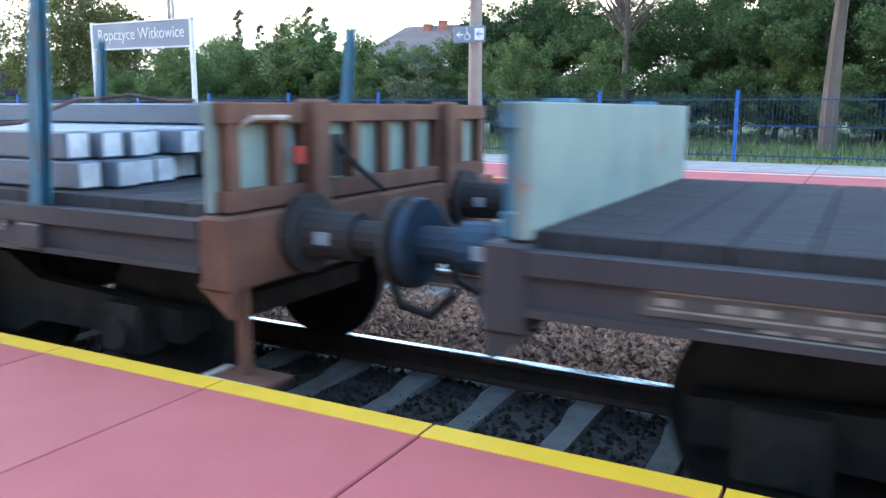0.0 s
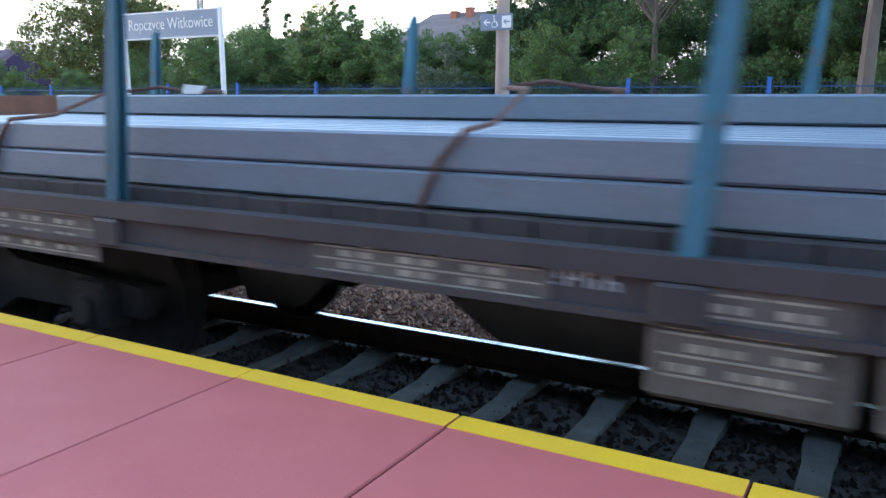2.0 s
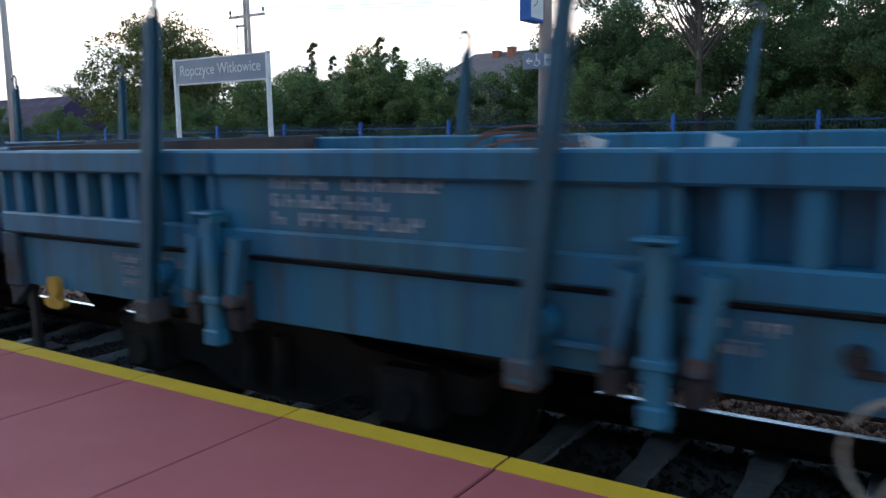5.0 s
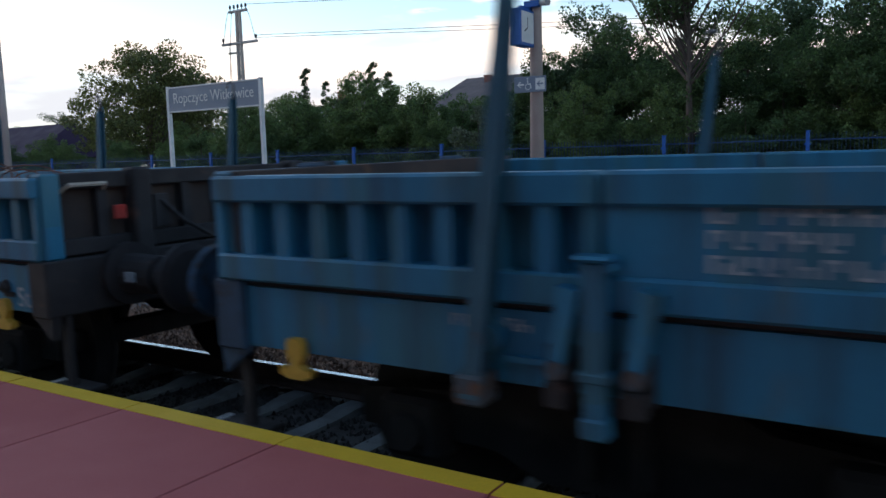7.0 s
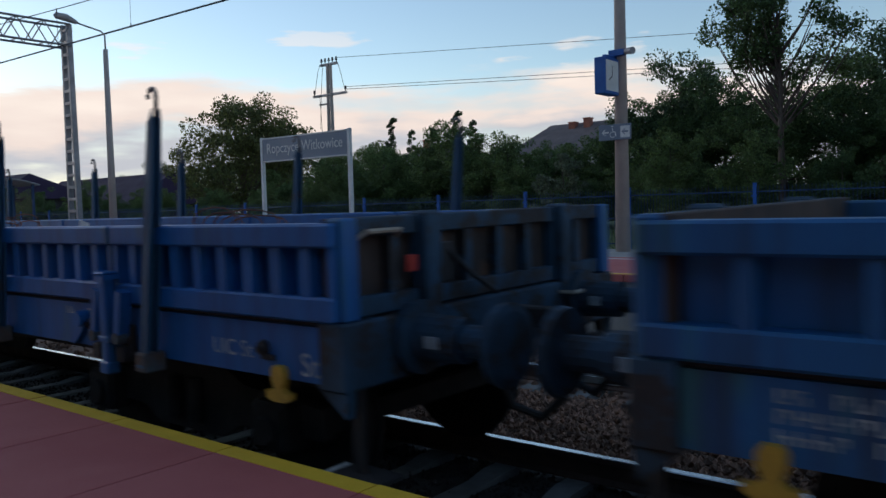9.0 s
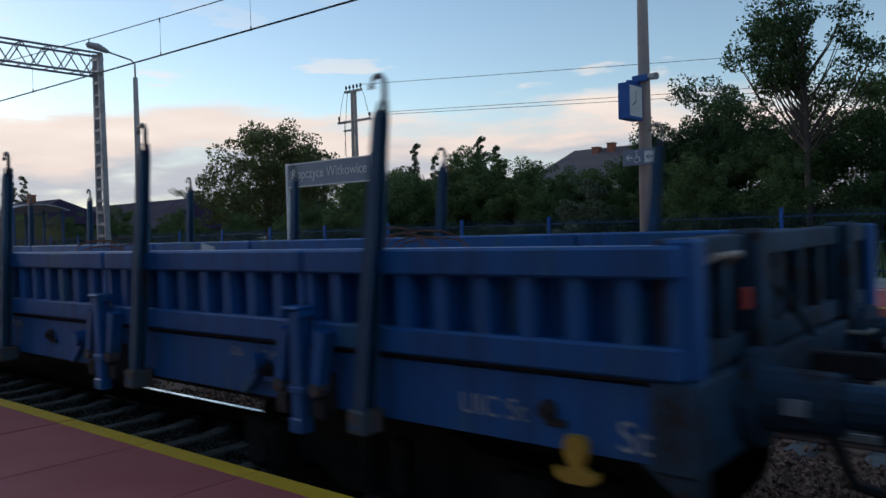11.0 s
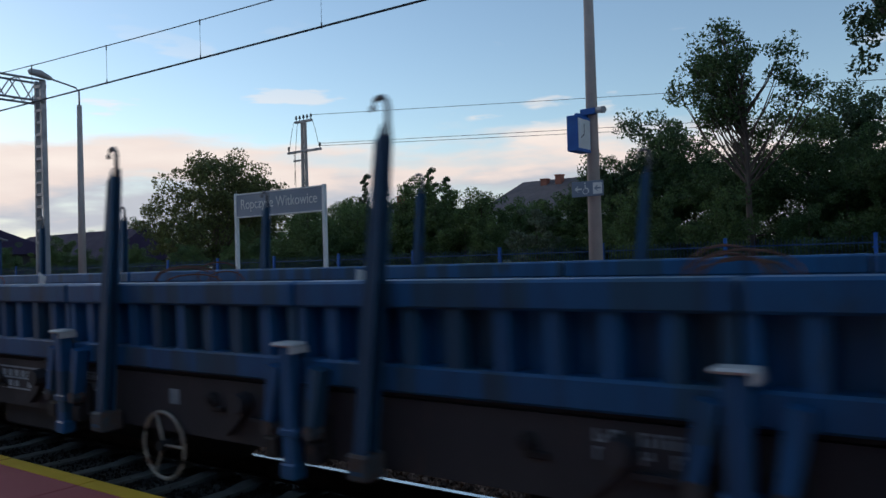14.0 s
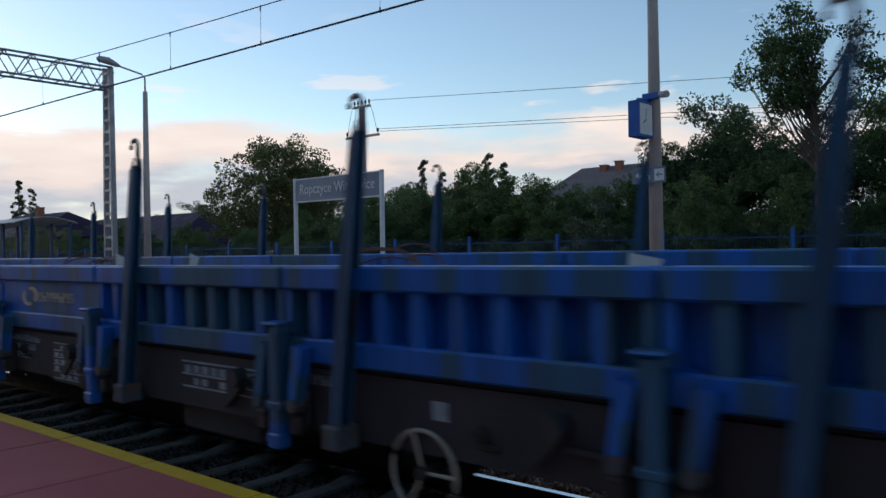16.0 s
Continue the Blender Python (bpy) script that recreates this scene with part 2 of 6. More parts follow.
M = dict(
    red=mat("red_paving", (0.57, 0.14, 0.13), (0.51, 0.12, 0.115), rough=0.8, scale=1.2, fine=260, bump=0.25, stain=(0.45, 0.12, 0.125), amount=0.3, rnd=0.12),
    grey=mat("grey_paving", (0.42, 0.40, 0.38), rough=0.85, scale=2, fine=120, rnd=0.15),
    yellow=mat("yellow_paint", (0.90, 0.55, 0.035), (0.84, 0.50, 0.03), rough=0.6, scale=3, fine=150, stain=(0.35, 0.25, 0.06), amount=0.12),
    white=mat("white_paint", (0.78, 0.77, 0.74), (0.66, 0.66, 0.64), rough=0.6, scale=5, stain=(0.4, 0.38, 0.35), amount=0.15),
    mark=mat("white_stencil", (0.42, 0.46, 0.49), (0.20, 0.26, 0.31), rough=0.7, scale=9, fine=60, bump=0),
    dullmark=mat("dull_cream_stencil", (0.33, 0.31, 0.26), (0.20, 0.19, 0.17), rough=0.7, scale=9, fine=60, bump=0),
    cream=mat("cream_stencil", (0.70, 0.62, 0.44), (0.5, 0.45, 0.33), rough=0.7, scale=9, fine=60, bump=0),
    concrete=mat("concrete", (0.36, 0.33, 0.30), (0.29, 0.27, 0.25), rough=0.9, scale=3, fine=80, bump=0.3, stain=(0.2, 0.18, 0.16), amount=0.25),
    sleeper=mat("sleeper_concrete", (0.20, 0.205, 0.20), (0.13, 0.13, 0.125), rough=0.9, scale=5, fine=70, bump=0.3, stain=(0.14, 0.11, 0.09), amount=0.4, rnd=0.25),
    pole=mat("pole_concrete", (0.50, 0.41, 0.37), (0.42, 0.36, 0.33), rough=0.9, scale=2.5, fine=60, bump=0.3, stain=(0.28, 0.25, 0.23), amount=0.2),
    ballast=mat("ballast_stone", (0.37, 0.205, 0.135), (0.23, 0.135, 0.095), rough=0.95, scale=9, fine=60, bump=0.4, stain=(0.30, 0.24, 0.2), amount=0.25),
    # dark ballast copy: the shade under the train is put into its colour
    shade_stone=mat("shade_darkened_stone", (0.042, 0.035, 0.032), (0.026, 0.023, 0.022), rough=0.85, scale=9, fine=60, bump=0.4, stain=(0.12, 0.10, 0.09), amount=0.4),
    rail=mat("rail_rust", (0.10, 0.06, 0.045), (0.07, 0.045, 0.035), rough=0.8, scale=8),
    railtop=mat("rail_polish", (0.75, 0.76, 0.78), (0.62, 0.63, 0.65), rough=0.22, metal=1.0, scale=3, fine=40, bump=0.03),
    grass=mat("grass", (0.09, 0.14, 0.035), (0.16, 0.18, 0.06), rough=0.9, scale=0.6, fine=14, bump=0.5),
    earth=mat("earth", (0.12, 0.09, 0.07), (0.08, 0.07, 0.05), rough=0.95, scale=1.5, fine=30, bump=0.5),
    blue=mat("blue_wagon_paint", (0.019, 0.20, 0.335), (0.017, 0.165, 0.285), rough=0.55, scale=1.4, fine=60, bump=0.1, stain=(0.055, 0.15, 0.21), amount=0.45, streak=(1, 1, 0.35), wear=(0.10, 0.055, 0.05), worn=0.46, grime=0.62, patch=((0.03, 0.16, 0.225), 0.3)),
    blue2=mat("bright_blue_wagon_paint", (0.012, 0.13, 0.36), (0.013, 0.125, 0.30), rough=0.5, scale=0.9, fine=60, bump=0.1, stain=(0.035, 0.155, 0.19), amount=0.7, streak=(1, 1, 0.2), wear=(0.09, 0.06, 0.06), worn=0.4, grime=0.75),
    blue3=mat("deep_blue_wagon_paint", (0.008, 0.135, 0.41), (0.007, 0.112, 0.345), rough=0.5, scale=1.3, fine=60, bump=0.1, stain=(0.025, 0.13, 0.25), amount=0.5, streak=(1, 1, 0.3), wear=(0.06, 0.04, 0.045), worn=0.42, grime=0.5),
    blue4=mat("patched_bright_blue_paint", (0.010, 0.15, 0.56), (0.011, 0.13, 0.47), rough=0.5, scale=0.8, fine=60, bump=0.1, stain=(0.022, 0.11, 0.20), amount=0.4, streak=(1, 1, 0.25), wear=(0.07, 0.06, 0.06), worn=0.4, grime=0.5, patch=((0.03, 0.115, 0.17), 0.45)),
    blue5=mat("mottled_blue_wagon_paint", (0.011, 0.175, 0.46), (0.013, 0.165, 0.38), rough=0.5, scale=1.1, fine=60, bump=0.1, stain=(0.035, 0.205, 0.235), amount=0.72, streak=(1, 1, 0.25), wear=(0.09, 0.06, 0.05), worn=0.42, grime=0.35, patch=((0.035, 0.2, 0.28), 0.4)),
    blue6=mat("dark_blue_wagon_paint", (0.012, 0.118, 0.265), (0.011, 0.098, 0.22), rough=0.5, scale=1.3, fine=60, bump=0.1, stain=(0.026, 0.12, 0.19), amount=0.45, streak=(1, 1, 0.3), wear=(0.07, 0.05, 0.05), worn=0.42, grime=0.6, patch=((0.024, 0.1, 0.15), 0.25)),
    blue7=mat("strong_blue_wagon_paint", (0.011, 0.125, 0.31), (0.011, 0.108, 0.26), rough=0.5, scale=1.3, fine=60, bump=0.1, stain=(0.025, 0.075, 0.13), amount=0.45, streak=(1, 1, 0.3), wear=(0.07, 0.05, 0.05), worn=0.45, grime=0.5, patch=((0.022, 0.085, 0.145), 0.25)),
    endblue=mat("grimy_blue_end_steel", (0.02, 0.075, 0.14), (0.022, 0.04, 0.06), rough=0.75, scale=3.5, fine=60, stain=(0.028, 0.024, 0.026), amount=0.75, wear=(0.12, 0.055, 0.035), worn=0.42),
    ochre=mat("ochre_bracket_paint", (0.62, 0.35, 0.045), (0.50, 0.28, 0.04), rough=0.65, scale=8, fine=60, stain=(0.2, 0.12, 0.05), amount=0.3),
    panelgrey=mat("dull_data_panel", (0.115, 0.105, 0.098), (0.075, 0.068, 0.064), rough=0.8, scale=4, fine=60, stain=(0.05, 0.045, 0.043), amount=0.5),
    fencebar=mat("dark_blue_fence_bar", (0.012, 0.055, 0.15), (0.010, 0.045, 0.12), rough=0.6, scale=4, fine=50, bump=0),
    stake2=mat("deep_blue_stake", (0.015, 0.082, 0.165), (0.012, 0.062, 0.13), rough=0.55, scale=4, fine=60, stain=(0.05, 0.05, 0.06), amount=0.35, wear=(0.10, 0.06, 0.045), worn=0.25),
    endgrime=mat("grimy_end_steel", (0.034, 0.029, 0.030), (0.022, 0.02, 0.022), rough=0.8, scale=4, fine=60, stain=(0.085, 0.045, 0.035), amount=0.4, wear=(0.03, 0.07, 0.11), worn=0.35),
    endboard=mat("rusty_end_board", (0.066, 0.040, 0.032), (0.038, 0.03, 0.03), rough=0.85, scale=3, fine=60, stain=(0.11, 0.055, 0.035), amount=0.45, wear=(0.13, 0.12, 0.10), worn=0.3),
    hook=mat("worn_hook_steel", (0.17, 0.165, 0.17), (0.11, 0.10, 0.10), rough=0.5, metal=0.4, scale=9, fine=60),
    strap=mat("dark_rusty_strap", (0.13, 0.06, 0.045), (0.08, 0.04, 0.034), rough=0.85, scale=9, fine=60),
    wheelcream=mat("rusty_cream_wheel_paint", (0.50, 0.45, 0.38), (0.36, 0.28, 0.21), rough=0.65, scale=7, fine=60, stain=(0.20, 0.10, 0.06), amount=0.45),
    wheelgrey=mat("dull_wheel_grey", (0.17, 0.165, 0.17), (0.12, 0.115, 0.12), rough=0.7, scale=6, fine=60),
    pane=mat("shelter_pane", (0.06, 0.08, 0.10), rough=0.15, bump=0, spec=0.1),
    stake=mat("grimy_blue_stake", (0.034, 0.125, 0.175), (0.026, 0.095, 0.14), rough=0.6, scale=4, fine=60, stain=(0.075, 0.06, 0.055), amount=0.4, wear=(0.14, 0.07, 0.045), worn=0.3),
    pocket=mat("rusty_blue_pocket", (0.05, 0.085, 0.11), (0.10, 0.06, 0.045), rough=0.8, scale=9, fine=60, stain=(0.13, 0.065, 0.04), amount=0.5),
    teal=mat("teal_stake_paint", (0.05, 0.20, 0.28), (0.04, 0.15, 0.23), rough=0.6, scale=4, fine=60, stain=(0.12, 0.085, 0.075), amount=0.55, rnd=0.75),
    dark=mat("dark_underframe", (0.05, 0.043, 0.042), (0.035, 0.03, 0.03), rough=0.8, scale=3, fine=40, stain=(0.10, 0.055, 0.04), amount=0.3),
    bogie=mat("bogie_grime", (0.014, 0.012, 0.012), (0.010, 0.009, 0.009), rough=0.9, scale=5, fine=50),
    sole=mat("grey_solebar_paint", (0.050, 0.047, 0.054), (0.038, 0.035, 0.041), rough=0.7, scale=1.6, fine=50, stain=(0.085, 0.055, 0.05), amount=0.3, streak=(1, 1, 0.4), wear=(0.17, 0.15, 0.14), worn=0.25),
    rust=mat("rusty_steel", (0.19, 0.082, 0.05), (0.13, 0.06, 0.042), rough=0.85, scale=5, fine=60, bump=0.3, stain=(0.10, 0.05, 0.04), amount=0.3),
    pale=mat("pale_green_board", (0.26, 0.33, 0.29), (0.2, 0.27, 0.25), rough=0.75, scale=2.4, fine=50, stain=(0.3, 0.15, 0.09), amount=0.33),
    steel=mat("billet_steel", (0.205, 0.255, 0.315), (0.155, 0.195, 0.25), rough=0.55, metal=0.35, scale=0.8, fine=40, bump=0.1, stain=(0.13, 0.10, 0.09), amount=0.2, streak=(0.3, 1, 1), rnd=0.3),
    billend=mat("whitewashed_billet_end", (0.72, 0.72, 0.74), (0.5, 0.5, 0.53), rough=0.8, scale=9, fine=60),
    wood=mat("dark_deck_board", (0.056, 0.048, 0.052), (0.042, 0.037, 0.04), rough=0.9, scale=3, fine=40, streak=(1, 8, 1), bump=0.4, rnd=0.4),
    galv=mat("galvanised_steel", (0.34, 0.32, 0.33), (0.26, 0.25, 0.26), rough=0.55, metal=0.5, scale=4, fine=60),
    fence=mat("blue_fence_paint", (0.012, 0.115, 0.42), (0.010, 0.09, 0.34), rough=0.5, scale=4, fine=50, bump=0.05),
    signgrey=mat("blue_grey_sign", (0.185, 0.225, 0.29), (0.17, 0.21, 0.275), rough=0.45, scale=1.5, fine=40, bump=0.02),
    black=mat("black_cable", (0.02, 0.02, 0.022), rough=0.6),
    lampgrey=mat("lamp_grey", (0.38, 0.37, 0.38), rough=0.5, scale=4),
    tile=mat("weathered_roof_tile", (0.17, 0.13, 0.125), (0.12, 0.10, 0.10), rough=0.9, scale=1.2, fine=18, bump=0.5, stain=(0.22, 0.2, 0.19), amount=0.35),
    purple=mat("plum_sheet_roof", (0.045, 0.027, 0.055), (0.036, 0.022, 0.045), rough=0.8, spec=0.15, scale=0.8, fine=10),
    brick=mat("red_brick", (0.34, 0.12, 0.08), (0.26, 0.10, 0.07), rough=0.9, scale=3, fine=20),
    darkwall=mat("weathered_dark_wall", (0.045, 0.04, 0.045), (0.035, 0.03, 0.035), rough=0.9, scale=1, fine=20),
    plaster=mat("house_plaster", (0.55, 0.50, 0.44), (0.47, 0.43, 0.38), rough=0.9, scale=1, fine=20),
    bark=mat("tree_bark", (0.13, 0.095, 0.08), (0.08, 0.06, 0.05), rough=0.95, scale=4, fine=30, bump=0.6, streak=(1, 1, 0.25)),
    redlamp=mat("red_reflector", (0.5, 0.04, 0.03), rough=0.4, bump=0),
    leafA=leaf_mat("leaf_green", (0.085, 0.142, 0.046), (0.062, 0.112, 0.038)),
    leafB=leaf_mat("leaf_light_green", (0.118, 0.172, 0.05), (0.085, 0.135, 0.042)),
    leafD=leaf_mat("leaf_olive", (0.135, 0.145, 0.045), (0.095, 0.115, 0.036)),
    leafC=leaf_mat("leaf_dark_green", (0.060, 0.105, 0.042), (0.05, 0.084, 0.036)),
    blossom=leaf_mat("pale_blossom", (0.17, 0.19, 0.13), (0.10, 0.13, 0.07)),
)
glass = bpy.data.materials.new("window_glass")
glass.use_nodes = True
gp = glass.node_tree.nodes["Principled BSDF"]
gp.inputs["Base Color"].default_value, gp.inputs["Roughness"].default_value = (0.04, 0.05, 0.06, 1), 0.06
M["glass"] = glass
M["pane"].node_tree.nodes["Principled BSDF"].inputs["Alpha"].default_value = 0.12


# ---- mesh helpers ----
def box(bm, x0, x1, y0, y1, z0, z1, bevel=0.0):
    vs = [bm.verts.new((x, y, z)) for x in (x0, x1) for y in (y0, y1) for z in (z0, z1)]
    fs = [bm.faces.new([vs[k] for k in f]) for f in ((0, 1, 3, 2), (4, 6, 7, 5), (0, 4, 5, 1), (2, 3, 7, 6), (0, 2, 6, 4), (1, 5, 7, 3))]
    if bevel:
        bmesh.ops.bevel(bm, geom=list({e for f in fs for e in f.edges}), offset=bevel, segments=1, affect="EDGES")
    return vs


def tube(bm, pts, radii, seg=8, cap=True):
    """A tube along points with a radius at each."""
    if isinstance(radii, (int, float)):
        radii = [radii] * len(pts)
    rings = []
    for k, p in enumerate(pts):
        p = Vector([float(c) for c in p])
        d = (Vector([float(c) for c in pts[min(k + 1, len(pts) - 1)]]) - Vector([float(c) for c in pts[max(k - 1, 0)]])).normalized()
        u = d.cross(Vector((0, 0, 1)) if abs(d.z) < 0.9 else Vector((1, 0, 0))).normalized()
        v = d.cross(u)
        rad = float(radii[k])
        rings.append([bm.verts.new(p + rad * (math.cos(a) * u + math.sin(a) * v)) for a in (2 * math.pi * j / seg for j in range(seg))])
    for r, s in zip(rings, rings[1:]):
        for j in range(seg):
            bm.faces.new((r[j], r[(j + 1) % seg], s[(j + 1) % seg], s[j]))
    if cap:
        bm.faces.new(rings[0][::-1])
        bm.faces.new(rings[-1])


def prism(bm, poly, axis, a, b):
    """A polygon drawn in the two other axes, pushed from a to b along axis."""
    def at(p, c):
        q = list(p)
        q.insert(axis, c)
        return bm.verts.new(q)
    lo, hi = [at(p, a) for p in poly], [at(p, b) for p in poly]
    bm.faces.new(lo)
    bm.faces.new(hi[::-1])
    for k in range(len(poly)):
        j = (k + 1) % len(poly)
        bm.faces.new((lo[k], hi[k], hi[j], lo[j]))


def mesh_of(name, bm, material, smooth=False):
    bmesh.ops.recalc_face_normals(bm, faces=bm.faces[:])
    me = bpy.data.meshes.new(name)
    bm.to_mesh(me)
    bm.free()
    for m in material if isinstance(material, (list, tuple)) else (material,):
        me.materials.append(m)
    if smooth:
        for p in me.polygons:
            p.use_smooth = True
    return me


def part(name, bm, material, parent=None, label="", at=None, smooth=False):
    """One mesh object under a thing; bm may be a ready mesh, shared with others."""
    me = bm if isinstance(bm, bpy.types.Mesh) else mesh_of(name, bm, material, smooth)
    ob = new(name, me)
    ob.parent = parent
    if at is not None:
        ob.matrix_basis = at
    return tagged(ob, label) if label else ob


def thing(name, label, category, m=None, group="", kind=""):
    ob = new(name)
    ob.empty_display_size = 0.2
    if m is not None:
        ob.matrix_basis = m
    return tagged(ob, label, category, group, kind)


def B():
    return bmesh.new()


def text_mesh(name, words, size, material, parent, m, extrude=0.004, width=None):
    cu = bpy.data.curves.new(name, "FONT")
    cu.body, cu.size, cu.extrude, cu.align_x, cu.align_y = words, size, extrude, "CENTER", "CENTER"
    cu.materials.append(material)
    ob = new(name, cu)
    bpy.context.view_layer.update()
    if width:
        k = width / ob.dimensions.x
        m = m @ Matrix.Diagonal((k, 1, 1, 1))
    me = bpy.data.meshes.new_from_object(ob.evaluated_get(bpy.context.evaluated_depsgraph_get()))
    bpy.data.objects.remove(ob)
    t = new(name, me)
    t.parent = parent
    t.matrix_basis = m
    return tagged(t, kind="stuff")


EDGE = 2.40                 # platform edge, y
TRACK1, TRACK2 = 4.05, 8.05  # track centres, y
RAILTOP = -0.55             # z
FAR_Z = 0.22                # opposite platform, z


# ---- ground, track ----
def ground():
    prof = [(-900, -0.2), (-9, -0.2), (-8, -1.1), (1.9, -1.1), (10.4, -1.1), (14.5, -0.2), (15.3, FAR_Z - 0.03), (24, FAR_Z + 0.1), (60, FAR_Z + 0.5), (1500, FAR_Z + 0.5)]
    xs = [-1500, -300, -80, -40, -20, -10, 0, 10, 40, 300, 1500]
    bm = B()
    grid = [[bm.verts.new((x, y, z)) for y, z in prof] for x in xs]
    for a, b in zip(grid, grid[1:]):
        for k in range(len(prof) - 1):
            f = bm.faces.new((a[k], b[k], b[k + 1], a[k + 1]))
            f.material_index = 1 if 1 <= k <= 4 else 0
    tagged(new("ground", mesh_of("ground", bm, [M["grass"], M["earth"]])), "grassy earth around the railway", "ground", kind="structure")
    # ballast bed under both tracks
    bm = B()
    prism(bm, [(2.46, -1.12), (2.46, -0.90), (3.0, -0.86), (4.86, -0.86), (5.1, -0.79), (9.2, -0.79), (9.6, -0.84), (9.6, -1.12)], 0, -90, 30)
    tagged(new("track_bed", mesh_of("track_bed", bm, M["ballast"])), "brown crushed stone ballast bed", "track bed", kind="structure")
    bm = B()
    box(bm, -90, 30, 2.5, 4.9, -0.9, -0.775)
    tagged(new("oily_bed", mesh_of("oily_bed", bm, M["shade_stone"])), "dark ballast between the rails, coloured for the shade under the train", "track bed", kind="structure")
    # loose stones
    rng = np.random.default_rng(4)
    base = np.array([(1, 0, 0), (-1, 0, 0), (0, 1, 0), (0, -1, 0), (0, 0, 1), (0, 0, -1)], float)
    faces = [(0, 2, 4), (2, 1, 4), (1, 3, 4), (3, 0, 4), (2, 0, 5), (1, 2, 5), (3, 1, 5), (0, 3, 5)]
    n1, n2 = 16000, 9000
    px = np.r_[rng.uniform(-9, 3, n1), rng.uniform(-26, 3, n2)]
    py = np.r_[rng.uniform(4.9, 6.8, n1), rng.uniform(4.9, 9.4, n2)]
    size = rng.uniform(0.018, 0.042, n1 + n2)
    v = base[None] * rng.uniform(0.6, 1.25, (n1 + n2, 6, 1)) * size[:, None, None]
    ang = rng.uniform(0, 6.28, n1 + n2)
    tip = rng.uniform(-0.8, 0.8, n1 + n2)
    y2, z2 = v[:, :, 1] * np.cos(tip)[:, None] - v[:, :, 2] * np.sin(tip)[:, None], v[:, :, 1] * np.sin(tip)[:, None] + v[:, :, 2] * np.cos(tip)[:, None]
    x3, y3 = v[:, :, 0] * np.cos(ang)[:, None] - y2 * np.sin(ang)[:, None], v[:, :, 0] * np.sin(ang)[:, None] + y2 * np.cos(ang)[:, None]
    heap = 0.05 * np.clip((py - 5.3) / 0.7, 0, 1)
    v = np.stack([x3 + px[:, None], y3 + py[:, None], z2 + (-0.785 + heap + rng.uniform(-0.01, 0.02, n1 + n2))[:, None]], -1)
    f = (np.array(faces)[None] + 6 * np.arange(n1 + n2)[:, None, None]).reshape(-1, 3)
    me = bpy.data.meshes.new("ballast_stones")
    me.from_pydata(v.reshape(-1, 3).tolist(), [], f.tolist())
    stone = M["ballast"].copy()
    nt = stone.node_tree
    g, hs, mr = nt.nodes.new("ShaderNodeNewGeometry"), nt.nodes.new("ShaderNodeHueSaturation"), nt.nodes.new("ShaderNodeMapRange")
    nt.links.new(g.outputs["Random Per Island"], mr.inputs[0])
    mr.inputs[3].default_value, mr.inputs[4].default_value = 0.35, 1.25
    p = nt.nodes["Principled BSDF"]
    src = p.inputs["Base Color"].links[0].from_socket
    nt.links.new(src, hs.inputs["Color"])
    nt.links.new(mr.outputs[0], hs.inputs["Value"])
    nt.links.new(hs.outputs[0], p.inputs["Base Color"])
    me.materials.append(stone)
    tagged(new("ballast_stones", me), "loose brown and grey ballast stones", "ballast", kind="stuff")
    # stones between the rails and by the platform, under-train shade in their colour
    n = 22000
    px, py = rng.uniform(-14, 3, n), rng.uniform(2.6, 4.85, n)
    v = base[None] * rng.uniform(0.6, 1.25, (n, 6, 1)) * rng.uniform(0.014, 0.027, n)[:, None, None]
    v = v + np.stack([px, py, np.full(n, -0.778) + rng.uniform(-0.012, 0.012, n)], -1)[:, None, :]
    f = (np.array(faces)[None] + 6 * np.arange(n)[:, None, None]).reshape(-1, 3)
    me = bpy.data.meshes.new("oily_ballast")
    me.from_pydata(v.reshape(-1, 3).tolist(), [], f.tolist())
    me.materials.append(M["shade_stone"])
    tagged(new("oily_ballast", me), "dark ballast stones between the rails, coloured for the shade under the train", "ballast", kind="stuff")


